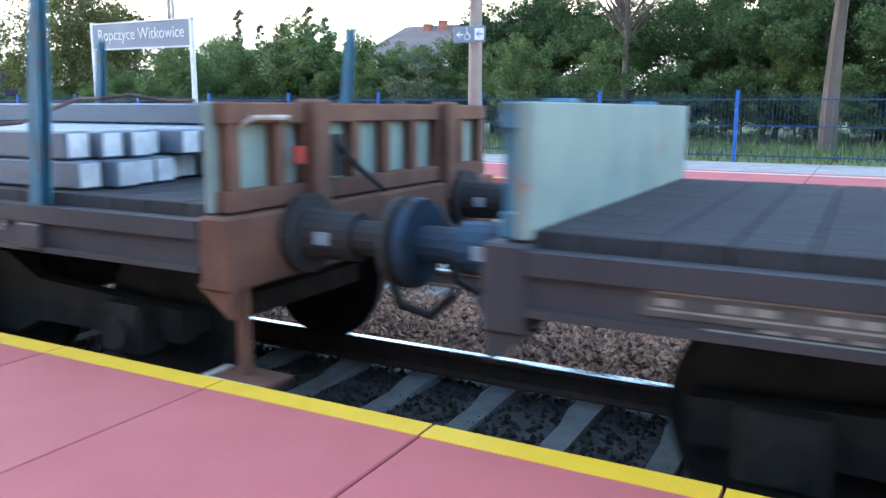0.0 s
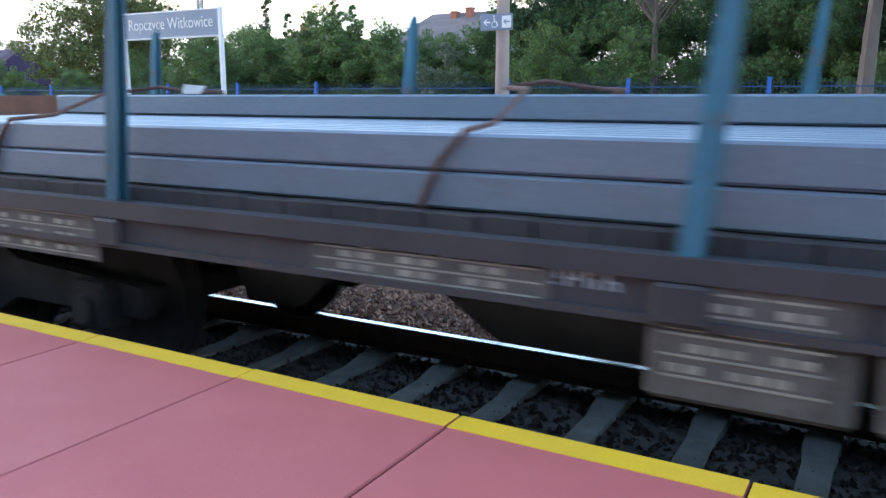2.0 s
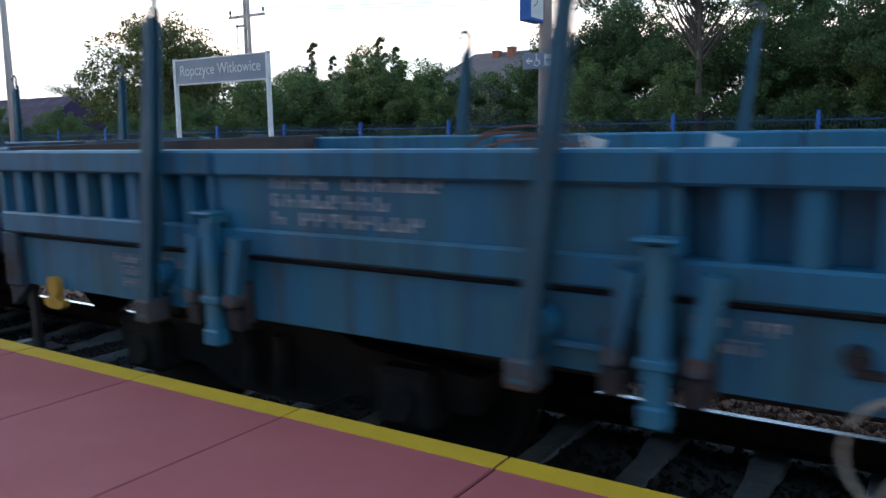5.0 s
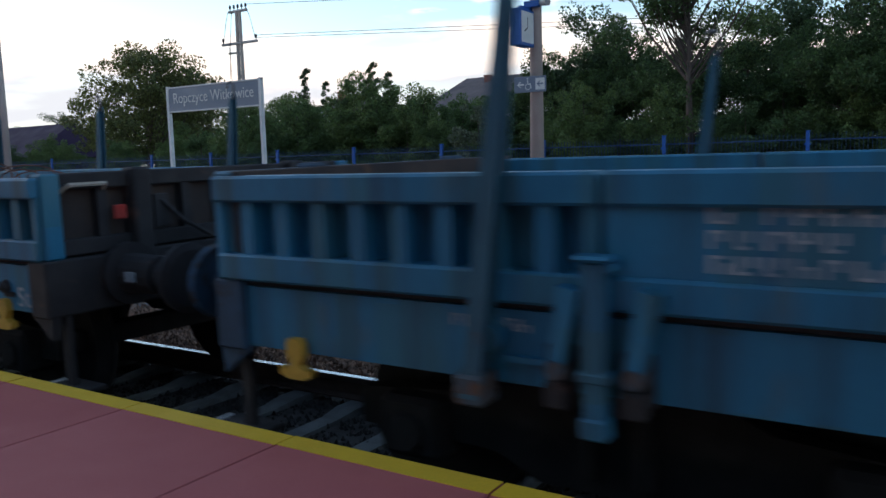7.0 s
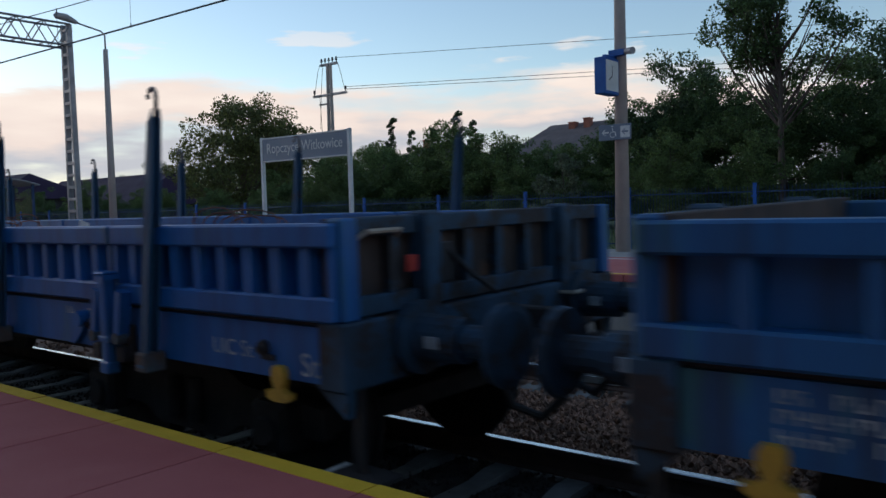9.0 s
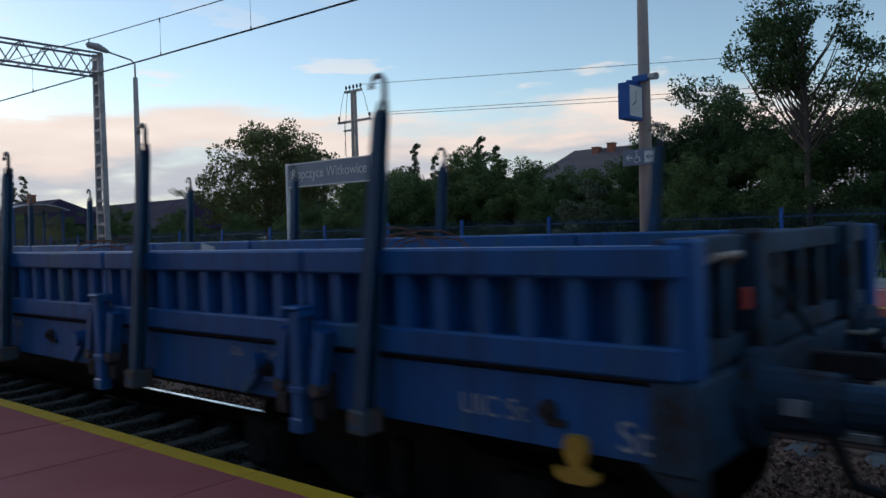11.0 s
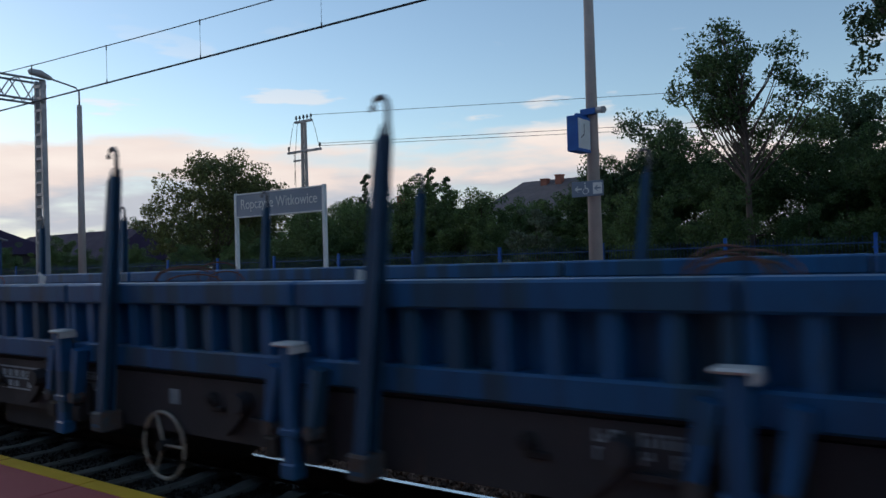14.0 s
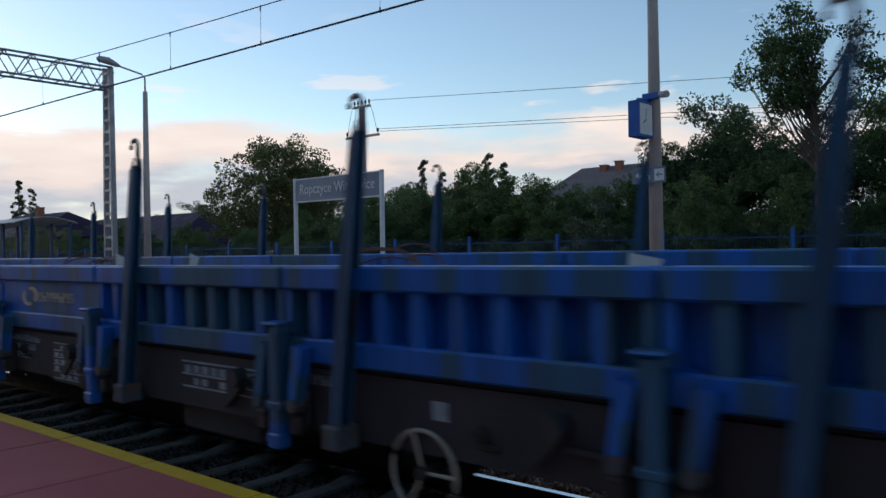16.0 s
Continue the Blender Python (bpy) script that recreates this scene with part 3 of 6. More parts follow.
def track(yc):
    bm = B()
    # sleeper with a lower waist between the rails
    sect = lambda w, h: [(-w, -0.14), (w, -0.14), (w * 0.8, h), (-w * 0.8, h)]
    ys = [(-1.3, 0.115, -0.01), (-1.26, 0.12, 0.008), (-0.5, 0.115, 0.015), (-0.3, 0.095, -0.012), (0.3, 0.095, -0.012), (0.5, 0.115, 0.015), (1.26, 0.12, 0.008), (1.3, 0.115, -0.01)]
    rings = [[bm.verts.new((x, y, z)) for x, z in sect(w, h)] for y, w, h in ys]
    for r, s in zip(rings, rings[1:]):
        for k in range(4):
            bm.faces.new((r[k], r[(k + 1) % 4], s[(k + 1) % 4], s[k]))
    bm.faces.new(rings[0])
    bm.faces.new(rings[-1][::-1])
    me = mesh_of("sleeper", bm, M["sleeper"])
    x = -50.05
    while x < 9:
        t = tagged(new("railway_sleeper", me), "grey concrete sleeper half sunk in ballast", "railway sleeper", "sleepers of the track")
        t.matrix_basis = pose(x, yc, RAILTOP - 0.185)
        x += 0.6
    prof = [(-0.075, -0.172), (0.075, -0.172), (0.075, -0.16), (0.012, -0.145), (0.010, -0.05), (0.036, -0.038), (0.036, -0.006), (0.028, 0), (-0.028, 0), (-0.036, -0.006), (-0.036, -0.038), (-0.010, -0.05), (-0.012, -0.145), (-0.075, -0.16)]
    for s in (-1, 1):
        bm = B()
        prism(bm, [(yc + s * 0.753 + a, RAILTOP + b) for a, b in prof], 0, -120, 40)
        bm.faces.ensure_lookup_table()
        me = mesh_of("rail", bm, [M["rail"], M["railtop"]])
        for p in me.polygons:
            if p.center.z > RAILTOP - 0.005:
                p.material_index = 1
        tagged(new("rail", me), "steel rail with a polished head and rusty web", "rail", "rails", kind="structure")


def near_platform():
    root = tagged(new("platform_near", None), "red concrete slab platform with a yellow edge line", "platform", kind="structure")
    bm = B()
    box(bm, -60, 30, -7.6, EDGE - 0.06, -1.1, -0.13)
    part("platform_base", bm, M["concrete"], root)
    bm = B()
    box(bm, 0.004, 0.996, -1.6, EDGE, -0.125, 0, 0.006)
    slab = mesh_of("slab", bm, M["red"])
    bm = B()
    box(bm, 0.006, 0.994, EDGE - 0.122, EDGE - 0.008, 0.0, 0.003)
    line = mesh_of("edge_line", bm, M["yellow"])
    rnd = random.Random(3)
    for k in range(-40, 9):
        m = pose(-2.32 + k, rnd.uniform(-0.003, 0.003), rnd.uniform(-0.002, 0.002))
        s = part("slab", slab, None, root, at=m)
        part("edge_line", line, None, s, "worn yellow edge line")
    bm = B()
    box(bm, -60, 30, -7.6, -1.61, -0.12, -0.002)
    part("back_paving", bm, M["grey"], root)


def far_platform():
    root = tagged(new("platform_far", None), "opposite platform with red edge strip and grey paving", "platform", kind="structure")
    bm = B()
    box(bm, -90, 25, 9.76, 14.9, -1.1, FAR_Z - 0.1)
    part("platform_base", bm, M["concrete"], root)
    bm = B()
    box(bm, 0.004, 0.996, 9.7, 12.75, FAR_Z - 0.1, FAR_Z, 0.006)
    slab = mesh_of("red_slab", bm, M["red"])
    bm = B()
    box(bm, 0, 1.0, 12.3, 12.4, FAR_Z, FAR_Z + 0.004)
    line = mesh_of("white_line", bm, M["white"])
    bm = B()
    box(bm, 0, 1.0, 9.71, 9.82, FAR_Z, FAR_Z + 0.004)
    yl = mesh_of("edge_line", bm, M["yellow"])
    bm = B()
    box(bm, 0.004, 0.996, 12.756, 14.95, FAR_Z - 0.1, FAR_Z, 0.005)
    grey = mesh_of("grey_slab", bm, M["grey"])
    for k in range(-60, 14):
        m = pose(k + 0.3, 0, 0)
        s = part("red_slab", slab, None, root, at=m)
        part("white_line", line, None, s)
        part("edge_line", yl, None, s)
        part("grey_slab", grey, None, root, at=m)


ground()
track(TRACK1)
track(TRACK2)
near_platform()
far_platform()


# ---- wagons ----
# wagon space: x along the train (front +x), y across, z up from the rail top; the origin is at the middle
def bogie(parent, x, axles=(-0.95, 0.95)):
    bm = B()
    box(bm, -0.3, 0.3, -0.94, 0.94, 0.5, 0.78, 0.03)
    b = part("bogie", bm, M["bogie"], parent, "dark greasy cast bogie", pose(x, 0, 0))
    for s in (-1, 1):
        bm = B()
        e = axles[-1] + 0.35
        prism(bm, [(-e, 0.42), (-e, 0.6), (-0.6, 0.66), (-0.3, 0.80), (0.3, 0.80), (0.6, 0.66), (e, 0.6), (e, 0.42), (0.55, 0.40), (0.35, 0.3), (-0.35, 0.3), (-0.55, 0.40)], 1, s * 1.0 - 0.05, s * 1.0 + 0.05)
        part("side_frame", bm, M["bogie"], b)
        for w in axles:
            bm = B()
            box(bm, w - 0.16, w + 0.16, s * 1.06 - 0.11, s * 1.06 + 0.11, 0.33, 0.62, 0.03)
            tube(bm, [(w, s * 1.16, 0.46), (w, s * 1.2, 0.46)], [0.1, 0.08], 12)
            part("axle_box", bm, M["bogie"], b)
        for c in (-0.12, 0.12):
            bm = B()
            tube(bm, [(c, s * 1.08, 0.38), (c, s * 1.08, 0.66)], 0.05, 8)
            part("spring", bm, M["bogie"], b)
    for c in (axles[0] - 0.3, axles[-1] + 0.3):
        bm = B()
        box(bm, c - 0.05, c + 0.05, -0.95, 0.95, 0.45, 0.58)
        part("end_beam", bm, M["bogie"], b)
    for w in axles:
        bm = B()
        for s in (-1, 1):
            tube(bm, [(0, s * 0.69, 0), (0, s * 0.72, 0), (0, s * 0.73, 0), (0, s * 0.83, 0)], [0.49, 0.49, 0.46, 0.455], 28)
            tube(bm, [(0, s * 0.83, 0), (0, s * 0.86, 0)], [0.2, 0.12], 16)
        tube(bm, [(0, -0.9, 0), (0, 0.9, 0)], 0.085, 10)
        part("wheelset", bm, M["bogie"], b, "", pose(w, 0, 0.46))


def ends(root, half, z0, frame_mat, board_mats, sign, buffer_mat, step_mat, corners=(-1.28, 1.28)):
    """Headstock, buffers, coupling, hoses, steps and the end board at one end (sign +1 front, -1 rear)."""
    s = sign
    bm = B()
    box(bm, min(s * half, s * (half - 0.18)), max(s * half, s * (half - 0.18)), -1.42, 1.42, z0 - 0.32, z0 + 0.02, 0.012)
    for y in (-1.40, 1.34):
        prism(bm, [(s * half, z0 - 0.3), (s * (half - 0.02), z0 - 0.45), (s * (half - 0.22), z0 - 0.3)], 1, y, y + 0.06)
    part("headstock", bm, frame_mat, root)
    for y in (-0.875, 0.875):
        bm = B()
        tube(bm, [(s * half, y, 1.06), (s * (half + 0.06), y, 1.06), (s * (half + 0.06), y, 1.06), (s * (half + 0.34), y, 1.06)], [0.2, 0.2, 0.13, 0.12], 16)
        tube(bm, [(s * (half + 0.34), y, 1.06), (s * (half + 0.55), y, 1.06)], 0.085, 14)
        tube(bm, [(s * (half + 0.55), y, 1.06), (s * (half + 0.6), y, 1.06), (s * (half + 0.615), y, 1.06)], [0.205, 0.215, 0.17], 20)
        bf = part("buffer", bm, buffer_mat, root, smooth=False)
        bm = B()
        box(bm, s * (half + 0.2) - 0.04, s * (half + 0.2) + 0.04, y - 0.137, y - 0.118, 1.03, 1.09)
        part("buffer_mark", bm, M["mark"], bf, "worn white paint mark")
    bm = B()
    box(bm, min(s * half, s * (half + 0.3)), max(s * half, s * (half + 0.3)), -0.05, 0.05, 1.0, 1.12, 0.01)
    tube(bm, [(s * (half + 0.28), 0, 1.1), (s * (half + 0.36), 0, 1.0), (s * (half + 0.5), 0.02, 0.92), (s * (half + 0.62), 0, 0.98)], 0.035, 8)
    part("coupling", bm, M["dark"], root)
    for y in (-0.35, 0.35):
        bm = B()
        tube(bm, [(s * half, y, 0.95), (s * (half + 0.12), y, 0.9), (s * (half + 0.25), y, 0.6), (s * (half + 0.42), y * 0.9, 0.55), (s * (half + 0.55), y * 0.8, 0.68)], 0.028, 8)
        part("brake_hose", bm, M["black"], root)
    # shunter's step on the near corner and hand grip
    for y in corners:
        bm = B()
        box(bm, s * (half - 0.05) - 0.03, s * (half - 0.05) + 0.03, y - 0.02, y + 0.02, 0.42, z0 - 0.3)
        part("step_post", bm, step_mat, root)
        bm = B()
        x = s * (half - 0.02)
        box(bm, x - 0.17, x + 0.17, y - 0.12, y + 0.10 if y < 0 else y + 0.14, 0.40, 0.43, 0.006)
        st = part("footstep", bm, step_mat, root, "worn footstep plate")
        bm = B()
        box(bm, x - 0.175, x + 0.175, y - 0.136, y - 0.121, 0.388, 0.436)
        box(bm, x - 0.19, x - 0.171, y - 0.136, y + 0.06, 0.395, 0.436)
        part("step_edge", bm, M["white"], st, "white-painted step edge")
        bm = B()
        tube(bm, [(s * half, y * 0.75, z0 - 0.05), (s * (half + 0.1), y * 0.75, z0 - 0.05), (s * (half + 0.1), y * 0.5, z0 - 0.05), (s * half, y * 0.5, z0 - 0.05)], 0.014, 6)
        part("grab_rail", bm, M["wheelcream"], root)
    # end board with posts
    bm = B()
    zb = z0 + 0.03
    x = s * (half - 0.14)
    box(bm, x - 0.025, x + 0.025, -1.38, 1.38, zb, zb + 0.5, 0.006)
    board = part("end_board", bm, board_mats[0], root)
    bm = B()
    xo = x + s * 0.06
    for a, b in ((0.0, 0.1), (0.4, 0.5)):
        box(bm, xo - 0.035, xo + 0.035, -1.36, 1.36, zb + a, zb + b, 0.008)
    for k in range(9):
        y = -1.3 + k * 0.325
        box(bm, xo - 0.03, xo + 0.03, y - 0.035, y + 0.035, zb + 0.1, zb + 0.4)
    part("end_frame", bm, board_mats[1], board)
    for y in (-0.72, 0.72):
        bm = B()
        box(bm, min(xo - s * 0.03, xo + s * 0.1), max(xo - s * 0.03, xo + s * 0.1), y - 0.07, y + 0.07, z0 - 0.1, zb + 0.52, 0.015)
        part("end_post", bm, board_mats[1], root)
    bm = B()
    tube(bm, [(xo, -1.25, zb + 0.38), (xo + s * 0.08, -1.22, zb + 0.43), (xo + s * 0.08, -0.98, zb + 0.43), (xo, -0.95, zb + 0.38)], 0.014, 6)
    part("handle", bm, M["wheelcream"], board, "dirty white handle")
    bm = B()        # tail lamp bracket and a tie lever low on the end frame
    box(bm, xo + s * 0.05 - 0.015, xo + s * 0.05 + 0.015, -0.62, -0.5, zb + 0.12, zb + 0.34, 0.006)
    tube(bm, [(xo + s * 0.06, -0.56, zb + 0.3), (xo + s * 0.13, -0.45, zb + 0.16), (xo + s * 0.13, -0.2, zb + 0.02)], 0.016, 6)
    part("lamp_bracket", bm, M["endgrime"], board)
    bm = B()
    box(bm, xo + s * 0.07 - 0.01, xo + s * 0.07 + 0.01, -0.93, -0.84, zb + 0.2, zb + 0.29, 0.006)
    part("reflector", bm, M["redlamp"], board, "small red reflector plate")


def stake_mesh(name, z0, z1, w, lean, mats, hook=True):
    bm = B()
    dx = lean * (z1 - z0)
    h = w / 2
    sect = [(-h, -0.04), (h, -0.04), (h, -0.027), (-h * 0.4, -0.027), (-h * 0.4, 0.027), (h, 0.027), (h, 0.04), (-h, 0.04)]
    rings = []
    for f, k in ((0.0, 1.0), (0.45, 1.0), (0.97, 0.6), (1.0, 0.42)):
        rings.append([bm.verts.new((x * k + dx * f, y * (0.6 + 0.4 * k), z0 + f * (z1 - z0) + (0.03 * x / h if f == 1.0 else 0.0))) for x, y in sect])
    lo, hi = rings[0], rings[-1]
    for a, b in zip(rings, rings[1:]):
        for k in range(len(sect)):
            j = (k + 1) % len(sect)
            bm.faces.new((a[k], a[j], b[j], b[k]))
    bm.faces.new(lo[::-1])
    bm.faces.new(hi)
    box(bm, -h - 0.012, h + 0.012, -0.06, 0.06, z0, z0 + 0.05, 0.01)
    me = mesh_of(name, bm, mats)
    if not hook:
        return me, None
    bm = B()
    r = 0.042
    pts = [(dx + 0.02, 0, z1 - 0.02), (dx + 0.024, 0, z1 + 0.1)] + [(dx + 0.024 - r + r * math.cos(a), 0, z1 + 0.1 + r * 1.2 * math.sin(a)) for a in (0.5, 1.1, 1.7, 2.3, 2.9, 3.3)]
    tube(bm, pts, 0.0135, 7)
    return me, mesh_of("hook", bm, M["hook"], True)


def flap_mesh(x0, x1, ribs, material):
    """A drop side: rails, a plate set back, pressed ribs; outer face at y = 0, looking to -y."""
    bm = B()
    H = 0.488
    box(bm, x0 + 0.012, x1 - 0.012, -0.012, 0.14, H - 0.12, H, 0.012)
    box(bm, x0 + 0.012, x1 - 0.012, 0.0, 0.14, 0.0, 0.125, 0.012)
    pitch, lo, hi = (0.226, 0.038, 0.052) if ribs else (0.36, 0.03, 0.038)
    n = max(2, round((x1 - x0) / pitch))
    poly = [(x0 + 0.012, 0.135), (x0 + 0.012, 0.012), (x0 + 0.06, 0.012), (x0 + 0.07, 0.115)]
    for k in range(1, n):
        x = x0 + k * (x1 - x0) / n
        poly += [(x - hi, 0.115), (x - lo, 0.014), (x + lo, 0.014), (x + hi, 0.115)]
    poly += [(x1 - 0.07, 0.115), (x1 - 0.06, 0.012), (x1 - 0.012, 0.012), (x1 - 0.012, 0.135)]
    if ribs is None:
        poly = [(x0 + 0.012, 0.09), (x0 + 0.012, 0.02), (x1 - 0.012, 0.02), (x1 - 0.012, 0.09)]
    prism(bm, poly, 2, 0.115, H - 0.115)
    return mesh_of("side_flap", bm, material)


def bars(root, name, material, x, y, z, spec, label="", t=0.002):
    """Unreadable stencilling as bars: spec is rows of (dx, dz, width, height); the face looks to -y."""
    bm = B()
    for dx, dz, w, h in spec:
        box(bm, x + dx, x + dx + w, y - t, y, z + dz, z + dz + h)
    return tagged(part(name, bm, material, root, label), kind="stuff" if len(spec) > 1 else "")


def lettering(seed, cols, rows, w, h, gap=0.35):
    """Rows of short bars like lines of stencilled characters."""
    r = random.Random(seed)
    out = []
    for j in range(rows):
        x = 0.0
        n = cols if j == 0 else max(2, cols - r.randint(0, cols // 3))
        for k in range(n):
            if r.random() < 0.14:
                x += w
                continue
            ww = w * r.uniform(0.6, 0.95)
            # each character of two or three strokes
            out += [(x, -j * h * (1 + gap), ww * 0.28, h), (x + ww * 0.66, -j * h * (1 + gap) + (h * 0.4 if r.random() < 0.4 else 0), ww * 0.28, h * 0.6)]
            out.append((x + ww * 0.2, -j * h * (1 + gap) + r.choice((0, 0.42, 0.82)) * h, ww * 0.5, h * 0.17))
            x += w
    return out


def logo(root, x, y, z, k, material):
    """Two facing crescents and a row of blocks."""
    bm = B()
    for s in (-1, 1):
        cx, cz = x + 0.13 * k + s * 0.045 * k, z + s * 0.012 * k
        arc = [(a * math.pi / 8) for a in range(0, 9)]
        rot = 0.2 if s > 0 else math.pi + 0.2
        outer = [(cx + 0.12 * k * math.cos(a + rot - 1.2) * 1.2, cz + 0.085 * k * math.sin(a + rot - 1.2)) for a in arc]
        inner = [(cx - s * 0.01 * k + 0.055 * k * math.cos(a + rot - 1.2) * 1.2, cz + 0.05 * k * math.sin(a + rot - 1.2)) for a in arc]
        for q in range(len(arc) - 1):
            vs = [bm.verts.new((px, y - 0.003, pz)) for px, pz in (outer[q], outer[q + 1], inner[q + 1], inner[q])]
            bm.faces.new(vs)
    lg = part("emblem", bm, material, root, "cream painted emblem")
    bars(lg, "emblem_lettering", material, x + 0.33 * k, y, z - 0.045 * k, lettering(2, 9, 1, 0.088 * k, 0.09 * k))


BLUE_LEN, FLAT_LEN = 18.06, 14.5


def blue_wagon(name_label, side, solemat, capped, wheel_front, ribbed, seed, sunk=0.0, stakemat=None, second=False, endmat=None):
    half = BLUE_LEN / 2
    z0 = 1.175
    stakemat, endmat = stakemat or M["stake2"], endmat or M["endblue"]
    low = 0.875 if solemat is side else 0.84
    root = thing("drop_side_wagon", name_label, "freight wagon", group="wagons of the train")
    rnd = random.Random(seed)
    # underframe
    for s in (-1, 1):
        bm = B()
        prism(bm, [(s * 1.38, low), (s * 1.38, z0 - 0.012), (s * 1.34, z0 - 0.012), (s * 1.34, low + 0.03), (s * 1.22, low + 0.03), (s * 1.22, low)], 0, -half + 0.18, half - 0.18)
        part("solebar", bm, solemat, root)
    bm = B()
    box(bm, -0.05, 0.05, -1.33, 1.33, 0.95, z0 - 0.02)
    beam = mesh_of("cross_member", bm, M["dark"])
    for k in range(9):
        part("cross_member", beam, None, root, "", pose(-half + 1.0 + k * (BLUE_LEN - 2) / 8, 0, 0))
    bm = B()
    for y in (-0.35, 0.25):
        prism(bm, [(-half + 0.2, 0.95), (-half + 0.2, 1.12), (half - 0.2, 1.12), (half - 0.2, 0.95), (3.7, 0.95), (3.1, 0.36), (-3.1, 0.36), (-3.7, 0.95)], 1, y, y + 0.1)
    part("centre_sill", bm, M["dark"], root)
    bm = B()
    box(bm, -half + 0.1, half - 0.1, -1.36, 1.36, z0 - 0.01, z0 + 0.04)
    part("deck", bm, M["wood"], root, "dark plank deck")
    for s in (1, -1):
        ends(root, half, z0, endmat, (M["endboard"], endmat), s, endmat, M["endgrime"])
        for y in (-1.33, 1.33):         # corner posts of the end wall
            bm = B()
            x = s * (half - 0.07)
            box(bm, x - 0.06, x + 0.06, y - 0.06, y + 0.06, z0 + 0.02, z0 + 0.53, 0.012)
            cp = part("corner_post", bm, side, root)
            if capped:
                bm = B()
                tube(bm, [(x - 0.1 * s, y, z0 + 0.56), (x + 0.02 * s, y, z0 + 0.565), (x + 0.09 * s, y, z0 + 0.54), (x + 0.12 * s, y, z0 + 0.44)], [0.012, 0.016, 0.016, 0.01], 8)
                part("post_cap", bm, M["wheelcream"], cp, "dirty white bent handle", None, True)
    bogie(root, 7.15)
    bogie(root, -7.15)
    # drop sides, stakes and latch posts
    if ribbed:
        spots = [half - d for d in (16.52, 14.36, 12.34, 10.34, 7.74, 5.71, 3.63, 1.55)]
    else:                   # the plated kind has its two middle stakes closer together
        spots = [half - d for d in (16.52, 14.21, 12.05, 9.80, 8.43, 6.10, 3.85, 1.60)]
    latches = [x + 0.43 if x < -0.8 else (x - 0.52 if x > 0.8 else x - 0.66) for x in spots if ribbed or abs(x + 0.68) > 0.1]
    seams = [-half + 0.03] + latches + [half - 0.03]
    kinds = {}
    plain = (1, 6) if second else (1, 4)     # number panel, emblem panel
    for k, (a, b) in enumerate(zip(seams, seams[1:])):
        L = round(b - a, 3)
        key = (L, k in plain)
        if key not in kinds:
            kinds[key] = flap_mesh(0, L, None if k in plain else ribbed, side)
        for s in (-1, 1):
            m = pose(a, -1.43, z0 + 0.02) if s < 0 else pose(b, 1.43, z0 + 0.02, 0, 0, 180)
            f = part("side_flap", kinds[key], None, root, "", m)
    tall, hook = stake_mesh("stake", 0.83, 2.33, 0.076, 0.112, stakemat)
    bm = B()
    box(bm, -0.041, 0.041, -0.05, 0.03, 0.79, 1.38, 0.01)
    box(bm, -0.05, 0.05, -0.06, 0.03, 0.75, 0.83, 0.01)
    box(bm, -0.062, 0.062, -0.055, 0.03, 0.95, 0.995, 0.01)
    post = mesh_of("latch_post", bm, side)
    bm = B()
    box(bm, -0.074, 0.074, -0.07, 0.04, 1.38, 1.4, 0.01)
    box(bm, 0.056, 0.074, -0.07, 0.04, 1.35, 1.382)
    cap = mesh_of("post_cap", bm, M["white"] if capped else side)
    bm = B()
    prism(bm, [(0, 1.0), (0.05, 0.97), (0.12, 1.275), (0.045, 1.29)], 1, -0.045, 0.03)
    bm2 = B()
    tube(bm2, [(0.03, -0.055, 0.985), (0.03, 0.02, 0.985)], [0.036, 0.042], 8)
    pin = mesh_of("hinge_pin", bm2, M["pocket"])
    bm3 = B()               # dark block standing in for the shadowed gap behind each hinge pin
    box(bm3, -0.045, 0.075, 0.03, 0.08, 0.86, 1.06, 0.012)
    box(bm3, -0.03, 0.06, -0.02, 0.06, 0.83, 0.93, 0.01)
    gap_block = mesh_of("hinge_socket", bm3, M["endgrime"])
    bm4 = B()               # cam disc with a bent arm on the solebar
    tube(bm4, [(-0.44, 0.0, 1.06), (-0.44, 0.08, 1.06)], [0.052, 0.06], 12)
    prism(bm4, [(-0.47, 1.10), (-0.41, 1.10), (-0.40, 1.02), (-0.47, 0.95), (-0.56, 0.88), (-0.60, 0.90), (-0.53, 0.98)], 1, 0.035, 0.08)
    box(bm4, -0.4, -0.2, 0.05, 0.08, 0.965, 0.99)
    lever = mesh_of("lock_lever", bm4, solemat)
    hinge = mesh_of("hinge_arm", bm, side)
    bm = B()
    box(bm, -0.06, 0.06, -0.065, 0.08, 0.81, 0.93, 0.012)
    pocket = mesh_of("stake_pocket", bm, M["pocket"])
    for x in spots:
        for s in (-1, 1):
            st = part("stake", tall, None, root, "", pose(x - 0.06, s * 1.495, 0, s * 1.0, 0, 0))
            part("hook", hook, None, st, "bent grey hook")
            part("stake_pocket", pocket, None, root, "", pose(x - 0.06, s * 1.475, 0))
    for x in latches:
        for s in (-1, 1):
            m = pose(x, -1.46, 0) if s < 0 else pose(x, 1.46, 0, 0, 0, 180)
            lp = part("latch_post", post, None, root, "", m)
            part("post_cap", cap, None, lp, "worn white cap" if capped else "")
            for dx in (-0.175, 0.11):       # slanting hinge plates beside the post
                part("hinge_arm", hinge, None, lp, "", pose(dx, 0, 0))
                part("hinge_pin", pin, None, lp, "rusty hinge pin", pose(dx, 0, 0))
                part("hinge_socket", gap_block, None, lp, "", pose(dx, 0, 0))
            part("lock_lever", lever, None, lp, "dark curved locking lever")
